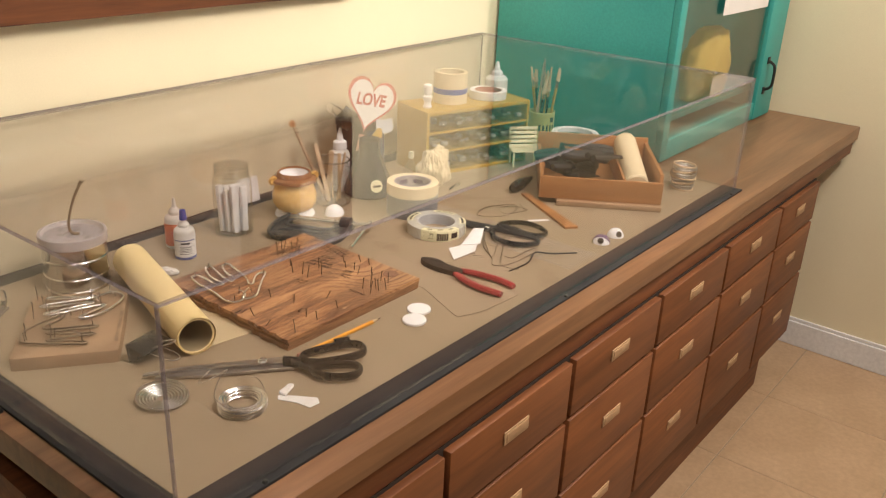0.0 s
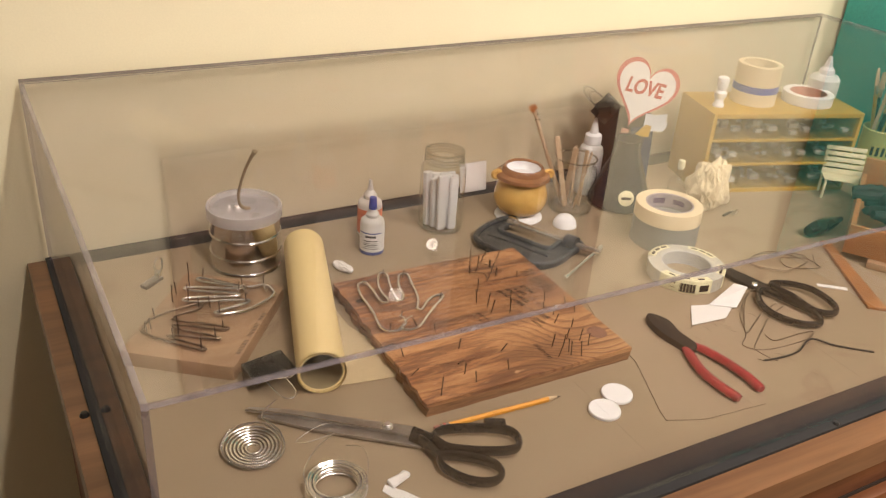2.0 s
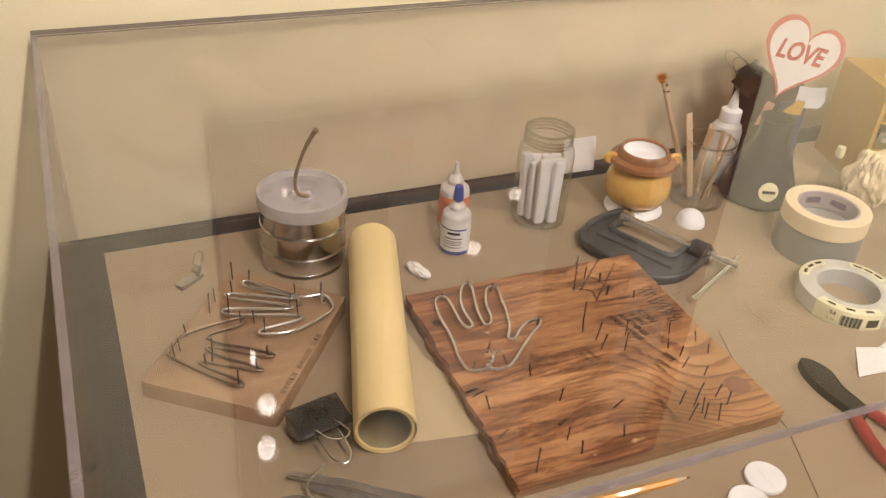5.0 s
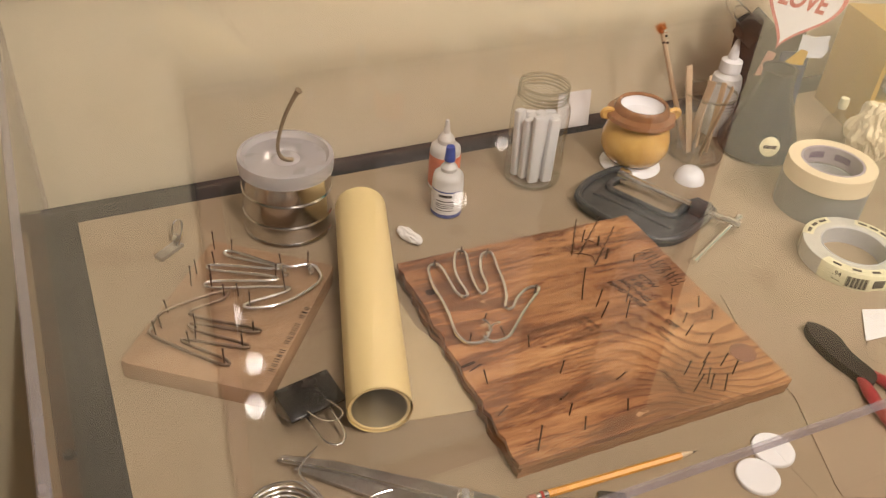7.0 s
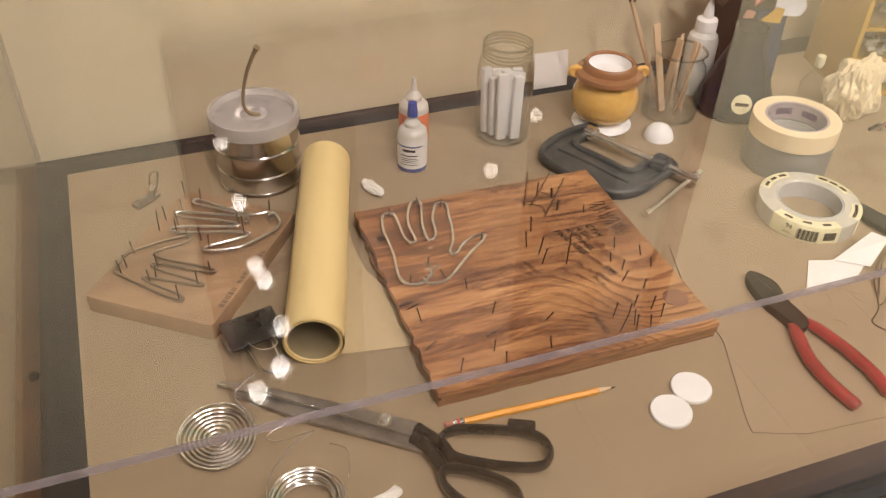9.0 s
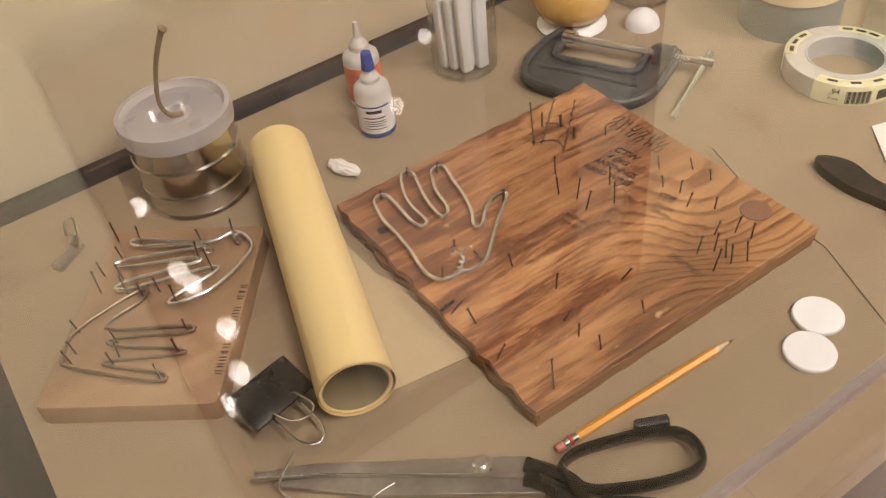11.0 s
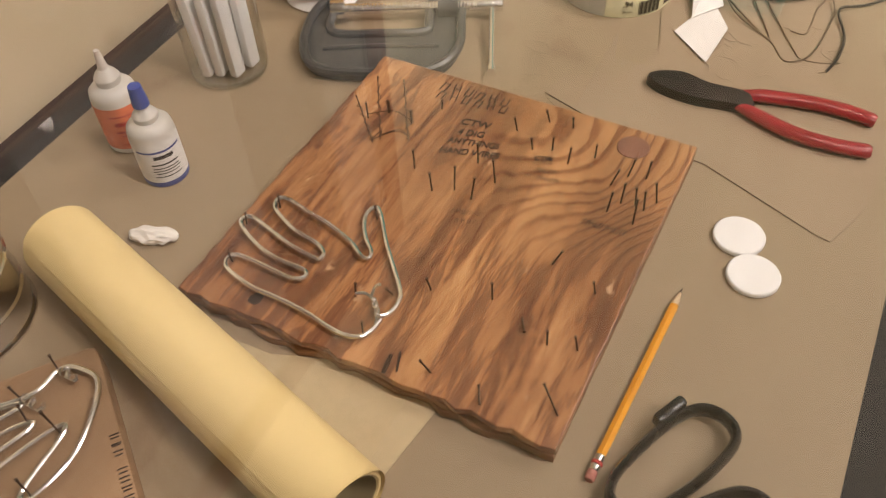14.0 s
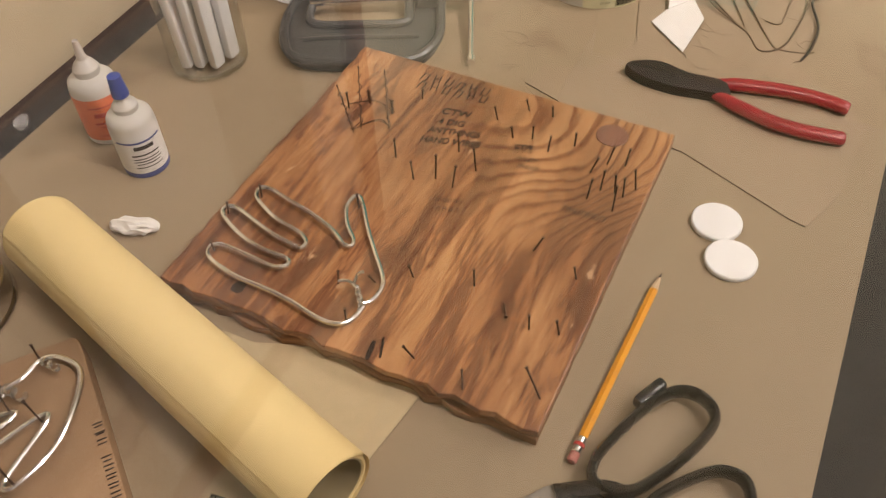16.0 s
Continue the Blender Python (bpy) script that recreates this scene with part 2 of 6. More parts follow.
M_FLUFF = surface("orange_fluff", (0.75, 0.26, 0.05), None, 60, 300, 0.9)

# ---- shapes ----
def bm_box(sx, sy, sz, x=0, y=0, z=0, bevel=0.0, seg=2, bm=None):
    """A box with its base at z, centred on x, y."""
    b = bmesh.new()
    bmesh.ops.create_cube(b, size=1, matrix=Matrix.Translation((x, y, z + sz / 2)) @ Matrix.Diagonal((sx, sy, sz, 1)))
    if bevel:
        bmesh.ops.bevel(b, geom=list(b.edges), offset=bevel, segments=seg, profile=0.5, affect="EDGES")
    return joined(bm, b)


def joined(bm, b):
    if bm is None:
        return b
    me = bpy.data.meshes.new("tmp")
    b.to_mesh(me)
    bm.from_mesh(me)
    bpy.data.meshes.remove(me)
    b.free()
    return bm


def bm_lathe(profile, n=40, x=0, y=0, z=0, bm=None):
    """Turns (radius, height) pairs about the z axis; a radius of 0 closes it."""
    b = bmesh.new()
    rings = []
    for r, h in profile:
        if r <= 1e-6:
            rings.append([b.verts.new((x, y, z + h))])
        else:
            rings.append([b.verts.new((x + r * math.cos(2 * math.pi * k / n), y + r * math.sin(2 * math.pi * k / n), z + h)) for k in range(n)])
    for a, c in zip(rings, rings[1:]):
        for k in range(n):
            j = (k + 1) % n
            if len(a) == 1 and len(c) == 1:
                continue
            if len(a) == 1:
                b.faces.new((a[0], c[j], c[k]))
            elif len(c) == 1:
                b.faces.new((a[k], a[j], c[0]))
            else:
                b.faces.new((a[k], a[j], c[j], c[k]))
    bmesh.ops.recalc_face_normals(b, faces=b.faces)
    return joined(bm, b)


def smooth_path(pts, steps=6, closed=False):
    """A Catmull-Rom line through the points."""
    p = [Vector(q) for q in pts]
    n, out = len(p), []
    for i in range(n if closed else n - 1):
        a, b = p[(i - 1) % n if closed else max(i - 1, 0)], p[i]
        c, d = p[(i + 1) % n], p[(i + 2) % n if closed else min(i + 2, n - 1)]
        for k in range(steps):
            u = k / steps
            out.append(0.5 * ((2 * b) + (c - a) * u + (2 * a - 5 * b + 4 * c - d) * u * u + (3 * b - a - 3 * c + d) * u ** 3))
    if not closed:
        out.append(p[-1])
    return out


def bm_tube(pts, r, n=8, closed=False, taper=None, bm=None, flat=1.0):
    """A round bar along a line of points; taper gives the radius factor along it."""
    p = [Vector(q) for q in pts]
    m, b, rings, up = len(p), bmesh.new(), [], None
    for i in range(m):
        t = (p[(i + 1) % m] - p[i - 1]) if closed else (p[min(i + 1, m - 1)] - p[max(i - 1, 0)])
        t = t.normalized() if t.length > 1e-9 else Vector((0, 0, 1))
        if up is None:
            up = Vector((0, 0, 1)) if abs(t.z) < 0.9 else Vector((1, 0, 0))
        side = t.cross(up)
        side = side.normalized() if side.length > 1e-6 else Vector((1, 0, 0))
        up = side.cross(t).normalized()
        rr = r * (taper(i / max(m - 1, 1)) if taper else 1)
        rings.append([b.verts.new(p[i] + rr * (math.cos(2 * math.pi * k / n) * side + flat * math.sin(2 * math.pi * k / n) * up)) for k in range(n)])
    for i in range(m if closed else m - 1):
        a, c = rings[i], rings[(i + 1) % m]
        for k in range(n):
            j = (k + 1) % n
            b.faces.new((a[k], a[j], c[j], c[k]))
    if not closed:
        b.faces.new(rings[0][::-1])
        b.faces.new(rings[-1])
    bmesh.ops.recalc_face_normals(b, faces=b.faces)
    return joined(bm, b)


def bm_plate(poly, z0, z1, bevel=0.0, bm=None, holes=()):
    """A flat plate with the outline poly between two heights."""
    b = bmesh.new()
    f = b.faces.new([b.verts.new((x, y, z0)) for x, y in poly])
    up = bmesh.ops.extrude_face_region(b, geom=[f])
    for v in up["geom"]:
        if isinstance(v, bmesh.types.BMVert):
            v.co.z = z1
    bmesh.ops.recalc_face_normals(b, faces=b.faces)
    if bevel:
        es = [e for e in b.edges if all(abs(v.co.z - z1) < 1e-6 for v in e.verts)]
        bmesh.ops.bevel(b, geom=es, offset=bevel, segments=2, profile=0.5, affect="EDGES")
    return joined(bm, b)


def bm_ring(outer, inner, z0, z1, n=48, x=0, y=0, bm=None):
    c = min(0.0008, (outer - inner) / 4)
    return bm_lathe([(inner, z0), (outer - c, z0), (outer, z0 + c), (outer, z1 - c), (outer - c, z1), (inner + c, z1), (inner, z1 - c), (inner, z0)], n, x, y, 0, bm)


def moved(bm, m):
    bmesh.ops.transform(bm, matrix=m, verts=bm.verts)
    return bm


def linked(name, bm, material, smooth=35):
    me = bpy.data.meshes.new(name)
    if smooth:
        for f in bm.faces:
            f.smooth = True
        for e in bm.edges:
            if len(e.link_faces) == 2 and e.calc_face_angle(0) > radians(smooth):
                e.smooth = False
    bm.to_mesh(me)
    bm.free()
    me.materials.append(material)
    return new(name, me)


def part(name, bm, material, parent=None, label="", smooth=35):
    """One mesh object under a thing or a part."""
    ob = linked(name, bm, material, smooth)
    if parent is not None:
        ob.parent = parent
    return tagged(ob, label)


def thing(name, m, label, category, group=""):
    ob = new(name)
    ob.empty_display_size = 0.02
    ob.matrix_world = m
    return tagged(ob, label, category, group)


def single(name, bm, material, m, label, category, group="", smooth=35):
    ob = linked(name, bm, material, smooth)
    ob.matrix_world = m
    return tagged(ob, label, category, group)


def structure(name, bm, material, label, smooth=0):
    return tagged(linked(name, bm, material, smooth), label, kind="structure")


def at(x, y, rz=0, z=0.0, rx=0, ry=0):
    """A pose on the covered worktop."""
    return pose(x, y, TZ + z, rx, ry, rz)


def lettering(text, size, material, parent, m, squeeze=1.0, thick=0.0002, name="lettering", slant=0.0, bold=0.0):
    cu = bpy.data.curves.new("letters", "FONT")
    cu.body, cu.size, cu.align_x, cu.align_y, cu.extrude, cu.shear, cu.offset = text, size, "CENTER", "CENTER", thick, slant, bold
    tmp = new("letters", cu)
    dg = bpy.context.evaluated_depsgraph_get()
    dg.update()
    me = bpy.data.meshes.new_from_object(tmp.evaluated_get(dg))
    bpy.data.objects.remove(tmp)
    me.transform(Matrix.Diagonal((squeeze, 1, 1, 1)))
    me.materials.clear()
    me.materials.append(material)
    ob = new(name, me)
    ob.parent = parent
    ob.matrix_local = m
    return ob


# ---- the room ----
X0, X1, Y0, Y1 = -4.2, 2.782, -6.2, 0.862
SKEW = radians(1.5)   # the back wall is not quite square to the counter
structure("floor", bm_box(X1 - X0 + 0.4, Y1 - Y0 + 0.4, 0.1, (X0 + X1) / 2, (Y0 + Y1) / 2, -0.1025), M_GROUT, "beige grout bed under the floor tiles")
structure("wall_back", bm_box(X1 - X0 + 0.4, 0.12, CEIL, (X0 + X1) / 2, 0.06, 0), M_WALL, "cream painted wall behind the counter").matrix_world = Matrix.Translation((0, 0.829, 0)) @ Matrix.Rotation(SKEW, 4, "Z")


def wall_y(x):
    """Where the back wall stands behind x."""
    return 0.829 + x * math.tan(SKEW)


structure("wall_right", bm_box(0.12, Y1 - Y0, CEIL, X1 + 0.06, (Y0 + Y1) / 2, 0), M_WALL, "cream painted side wall")
structure("wall_left", bm_box(0.12, Y1 - Y0, CEIL, X0 - 0.06, (Y0 + Y1) / 2, 0), M_WALL, "cream painted side wall")
structure("wall_front", bm_box(X1 - X0 + 0.4, 0.12, CEIL, (X0 + X1) / 2, Y0 - 0.06, 0), M_WALL, "cream painted wall across the room")
structure("ceiling", bm_box(X1 - X0 + 0.4, Y1 - Y0 + 0.4, 0.1, (X0 + X1) / 2, (Y0 + Y1) / 2, CEIL), M_CEIL, "white painted ceiling")
bm = bm_box(0.014, Y1 - Y0, 0.10, X1 - 0.007, (Y0 + Y1) / 2, 0, 0.003)
bm_box(0.009, Y1 - Y0, 0.016, X1 - 0.0045, (Y0 + Y1) / 2, 0.099, 0.003, bm=bm)
structure("baseboard", bm, M_SKIRT, "white moulded baseboard along the side wall")

# ---- the counter ----
counter = thing("drawer_counter", pose(0, 0, 0), "long brown wooden counter with rows of small drawers", "counter")
CX0, CX1, FY = -0.050, 2.385, -0.045
SLAB1 = 2.776
part("body", bm_box(CX1 - CX0 - 0.02, 0.82, TZ - 0.105 - 0.24, (CX0 + CX1) / 2, FY + 0.012 + 0.41, 0.24), M_OAK, counter, smooth=0)
part("plinth", bm_box(CX1 - CX0 - 0.03, 0.76, 0.2395, (CX0 + CX1) / 2, FY + 0.060 + 0.38, 0), M_OAK, counter, smooth=0)
bm = bm_plate([(CX0 + 0.016, FY - 0.004), (SLAB1, FY - 0.004), (SLAB1, wall_y(SLAB1) - 0.004), (CX0 - 0.006, wall_y(CX0) - 0.004)], TZ - 0.050, TZ - 0.005, 0.004)
part("top_slab", bm, M_OAKTOP, counter, "wide worn wooden top")
bm = bm_box(SLAB1 - CX0 - 0.03, 0.03, 0.052, (CX0 + SLAB1) / 2, FY + 0.020, TZ - 0.1025, 0.003)
part("apron", bm, M_OAK, counter, "wooden apron under the top")
COLS = [-0.34, 0.05, 0.44, 0.828, 1.213, 1.605, 2.015, 2.375]
ROWZ = [TZ - 0.105, TZ - 0.243, TZ - 0.428, TZ - 0.663]
part("face_frame", bm_box(CX1 - CX0 - 0.01, 0.008, 0.563, (CX0 + CX1) / 2, FY + 0.010, TZ - 0.668), M_GAP, counter, "backing sheet behind the drawer fronts, coloured dark like shaded gaps", smooth=0)
for i in range(len(COLS) - 1):
    for j in range(3):
        a, b_, zt, zb = max(COLS[i], CX0 + 0.008) + 0.007, COLS[i + 1] - 0.007, ROWZ[j] - 0.006, ROWZ[j + 1] + 0.004
        if b_ - a < 0.05:
            continue
        d = part("drawer", bm_box(b_ - a, 0.018, zt - zb, (a + b_) / 2, FY - 0.001, zb, 0.003), M_DRAWER, counter)
        mid, zc = (COLS[i] + COLS[i + 1]) / 2, zb + (zt - zb) * 0.48
        if mid - 0.04 > CX0:
            plate = part("label_plate", bm_box(0.076, 0.003, 0.027, mid, FY - 0.0118, zc, 0.001), M_BRASS, d, "small pale label plate")
            part("label_frame", bm_box(0.064, 0.002, 0.018, mid, FY - 0.0135, zc + 0.0045, 0.0005), M_BRASS, d)

# black border board, kraft paper and acrylic cover
BX0, BX1, BY0, BH = -0.004, 1.732, 0.003, 0.293
BXL = -0.023         # the cover's back corner


def back_y(x, gap=0.0):
    """The cover's back edge, which follows the wall."""
    return 0.808 + 0.033 * (x - BXL) - gap


single("border_board", bm_plate([(-0.012, -0.008), (1.752, -0.008), (1.752, wall_y(1.752) - 0.006), (-0.028, wall_y(-0.028) - 0.006)], -0.0052, -0.0002, 0.001), M_BAND, at(0, 0), "black display board edging under the brown paper", "display board", smooth=0)
bm = bm_plate([(0.029, 0.045), (0.9, 0.043), (1.744, 0.046), (1.742, 0.812), (0.6, 0.792), (0.013, 0.778)], 0, 0.0012)
single("kraft_paper", bm, M_KRAFT, at(0, 0, z=-0.0011), "large sheet of brown kraft paper covering the display", "paper", smooth=0)

cover = thing("acrylic_cover", at(0, 0), "clear acrylic display cover over the worktop", "display case")


def pane(name, poly, z0, z1, edge, flat=False):
    """A clear sheet between two heights; its cut edges show as edge."""
    ob = part(name, bm_plate(poly, z0, z1), M_ACRYL, cover, smooth=0)
    ob.data.materials.append(edge)
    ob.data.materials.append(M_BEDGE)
    longest = max((Vector(p) - Vector(q)).length for p, q in zip(poly, poly[1:] + poly[:1]))
    for f in ob.data.polygons:
        if flat:
            # the rear edge takes the copy with the shade in its colour
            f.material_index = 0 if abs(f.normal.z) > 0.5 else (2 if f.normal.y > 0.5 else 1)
        else:
            wide = max((ob.data.vertices[v].co.xy - ob.data.vertices[w].co.xy).length for v in f.vertices for w in f.vertices) > longest * 0.5
            f.material_index = 0 if (wide and abs(f.normal.z) < 0.5) or f.normal.z < -0.5 else 1
    return ob


TH = 0.006
pane("front_panel", [(BX0, BY0), (BX1, BY0), (BX1, BY0 + TH), (BX0, BY0 + TH)], 0.001, BH, M_EDGE)
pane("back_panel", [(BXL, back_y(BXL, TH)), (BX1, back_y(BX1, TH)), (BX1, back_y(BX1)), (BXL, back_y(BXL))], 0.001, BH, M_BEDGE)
pane("side_panel", [(BX0, BY0 + TH + 0.0005), (BX0 + TH, BY0 + TH + 0.0005), (BXL + TH, back_y(BXL, TH + 0.0005)), (BXL, back_y(BXL, TH + 0.0005))], 0.001, BH, M_EDGE)
pane("side_panel", [(BX1 - TH, BY0 + TH + 0.0005), (BX1, BY0 + TH + 0.0005), (BX1, back_y(BX1, TH + 0.0005)), (BX1 - TH, back_y(BX1, TH + 0.0005))], 0.001, BH, M_EDGE)
pane("top_panel", [(BX0, BY0), (BX1, BY0), (BX1, back_y(BX1)), (BXL, back_y(BXL))], BH + 0.0005, BH + 0.0065, M_EDGE, True)
for x, y in ((0.858, -0.003), (1.69, -0.003), (0.12, -0.003)):
    part("screw", bm_lathe([(0, 0.004), (0.003, 0.0035), (0.0045, 0.001), (0.0045, 0)], 16, x, y, -0.0005), M_BLACKMETAL, cover)
part("screw", bm_lathe([(0, 0.006), (0.004, 0.005), (0.006, 0.001), (0.006, 0)], 16, -0.026, 0.400, -0.005), M_BLACKMETAL, cover)

# picture above the counter
pic = thing("framed_picture", pose(0.646, wall_y(0.646) - 0.002, TZ + 0.455, 0, 0, 1.5), "wide glazed picture in a brown wooden frame on the wall", "picture")
W, Hh = 0.958, 0.95
for nm, bm in (("bottom_rail", bm_box(W, 0.03, 0.140, 0, -0.015, 0, 0.006)), ("top_rail", bm_box(W, 0.03, 0.055, 0, -0.015, Hh - 0.055, 0.006)),
               ("side_rail", bm_box(0.032, 0.03, Hh - 0.197, -W / 2 + 0.016, -0.015, 0.141, 0.006)), ("side_rail", bm_box(0.032, 0.03, Hh - 0.197, W / 2 - 0.016, -0.015, 0.141, 0.006))):
    part(nm, bm, M_OAK, pic)
part("mount", bm_box(W - 0.062, 0.004, Hh - 0.19, 0, -0.006, 0.137), M_CARDBROWN, pic, "plain brown mount", smooth=0)
for x0, x1 in ((-0.211, 0.1015), (0.304, 0.426)):
    part("white_sheet", bm_box(x1 - x0, 0.001, 0.72, (x0 + x1) / 2, -0.0095, 0.150), M_PAPERW, pic, "plain white sheet behind the glass", smooth=0)
part("glass", bm_box(W - 0.062, 0.003, Hh - 0.19, 0, -0.016, 0.137), M_PICGLASS, pic, "strongly reflecting glass", smooth=0)

# ceiling track lights
rail = thing("light_track", pose(0.42, -0.65, CEIL), "white ceiling track with seven warm spotlights", "track light")
part("rail", bm_box(0.035, 1.75, 0.02, 0, 0, -0.02, 0.003), M_WHITE, rail)
for x, y in SPOTS:
    head = part("lamp_head", bm_lathe([(0, 0), (0.02, 0), (0.03, -0.03), (0.042, -0.1), (0.042, -0.12), (0.038, -0.12), (0.036, -0.1), (0, -0.09)], 24, x - 0.42, y + 0.65, -0.021), M_WHITE, rail)
    part("lens", bm_lathe([(0, -0.112), (0.023, -0.112), (0.023, -0.108), (0, -0.108)], 24, x - 0.42, y + 0.65, -0.021), M_LENS, head)
    if y < -0.8:
        lamp_spot(x, y, x + 0.30, 0.80, 78, 60)
    elif y < -0.3:
        lamp_spot(x, y, x + 0.30, 0.83, 13, 80, TZ + 0.9)
    else:
        lamp_spot(x, y, x + 0.30, 0.66, 9)
# added fill lamps, out of view; ring and baffle are invented fittings for them
FILLS = [(1.5, -0.75, 1.7, 0.35, 60, 95), (1.9, -1.1, 2.7, -0.2, 175, 120), (0.5, -1.9, 0.6, -0.6, 38, 140), (-0.9, -1.0, -0.2, 0.6, 22, 100)]
for x, y, tx, ty, watts, cone in FILLS:
    dl = thing("downlight", pose(x, y, CEIL), "added unseen fill lamp, fitted as a small ceiling downlight", "downlight", "ceiling downlights")
    part("trim_ring", bm_ring(0.06, 0.045, -0.006, -0.0005, 36), M_WHITE, dl)
    part("baffle", bm_lathe([(0.045, -0.004), (0.040, -0.002), (0, -0.001)], 32), M_BLACKMETAL, dl)
    lamp_spot(x, y, tx, ty, watts, cone)

# teal cabinet standing on the counter
KX0, KX1, KY0, KY1, KH = 1.815, 2.715, 0.285, 0.866, 1.15
teal = thing("teal_cabinet", pose(0, 0, TZ - 0.004), "teal painted cabinet with a glazed front on the counter", "cabinet")
part("side_panel", bm_box(0.02, KY1 - KY0, KH, KX0 + 0.01, (KY0 + KY1) / 2, 0, 0.002), M_TEAL, teal)
part("side_panel", bm_box(0.02, KY1 - KY0, KH, KX1 - 0.01, (KY0 + KY1) / 2, 0, 0.002), M_TEAL, teal)
part("back_panel", bm_box(KX1 - KX0 - 0.042, 0.015, KH - 0.045, (KX0 + KX1) / 2, KY1 - 0.009, 0.0215), M_TEAL, teal)
part("top_panel", bm_box(KX1 - KX0 - 0.042, KY1 - KY0 - 0.002, 0.02, (KX0 + KX1) / 2, (KY0 + KY1) / 2, KH - 0.021), M_TEAL, teal)
part("floor_panel", bm_box(KX1 - KX0 - 0.042, KY1 - KY0 - 0.002, 0.02, (KX0 + KX1) / 2, (KY0 + KY1) / 2, 0.001), M_TEAL, teal)
KP = KX1 - 0.165      # where the glazing ends and the wide right post begins
part("shelf", bm_box(KX1 - KX0 - 0.043, KY1 - KY0 - 0.05, 0.016, (KX0 + KX1) / 2, (KY0 + KY1) / 2 + 0.01, 0.084), M_TEAL, teal)
kdoor = part("door_frame", bm_box(0.040, 0.022, KH - 0.004, KX0 + 0.020, KY0 - 0.012, 0.002, 0.002), M_TEAL, teal, "teal frame of the glazed door")
part("bottom_rail", bm_box(KP - KX0 - 0.041, 0.022, 0.060, (KX0 + KP) / 2 + 0.020, KY0 - 0.012, 0.002, 0.002), M_TEAL, kdoor)
part("top_rail", bm_box(KP - KX0 - 0.041, 0.022, 0.060, (KX0 + KP) / 2 + 0.020, KY0 - 0.012, KH - 0.062, 0.002), M_TEAL, kdoor)
part("glass", bm_box(KP - KX0 - 0.041, 0.004, KH - 0.125, (KX0 + KP) / 2 + 0.020, KY0 - 0.012, 0.0625), M_PANE, kdoor, "clear reflecting pane", smooth=0)
part("corner_post", bm_box(KX1 - KP, 0.026, KH - 0.004, (KX1 + KP) / 2, KY0 - 0.014, 0.002, 0.003), M_TEAL, teal)
hx = KX1 - 0.11
part("pull_handle", bm_tube(smooth_path([(hx, KY0 - 0.022, 0.100), (hx, KY0 - 0.05, 0.115), (hx, KY0 - 0.055, 0.150), (hx, KY0 - 0.05, 0.190), (hx, KY0 - 0.022, 0.205)], 4), 0.005, 8), M_BLACKMETAL, kdoor, "black bow handle")
for z in (0.100, 0.205):
    part("handle_plate", bm_box(0.022, 0.004, 0.024, hx, KY0 - 0.029, z - 0.012, 0.001), M_BLACKMETAL, kdoor)
part("notice", bm_box(0.38, 0.001, 0.12, KX0 + 0.49, KY0 - 0.0250, 0.395, 0), M_PAPERW, kdoor, "white paper notice", smooth=0)

# ---- nailed plywood board with its bent wire ----
def rough_outline(x0, y0, x1, y1, n, amp, seed):
    """A rectangle's outline with uneven, chipped edges; the amounts are for the front, right, back and left edge."""
    rnd, out = random.Random(seed), []
    cs = [(x0, y0), (x1, y0), (x1, y1), (x0, y1)]
    for k in range(4):
        (ax, ay), (bx, by) = cs[k], cs[(k + 1) % 4]
        nx, ny = (by - ay), -(bx - ax)
        ln = math.hypot(nx, ny)
        for i in range(n):
            u = i / n
            d = amp[k] * (rnd.random() - 0.5) * 2 if i else 0
            out.append((ax + (bx - ax) * u + nx / ln * d, ay + (by - ay) * u + ny / ln * d))
    return out


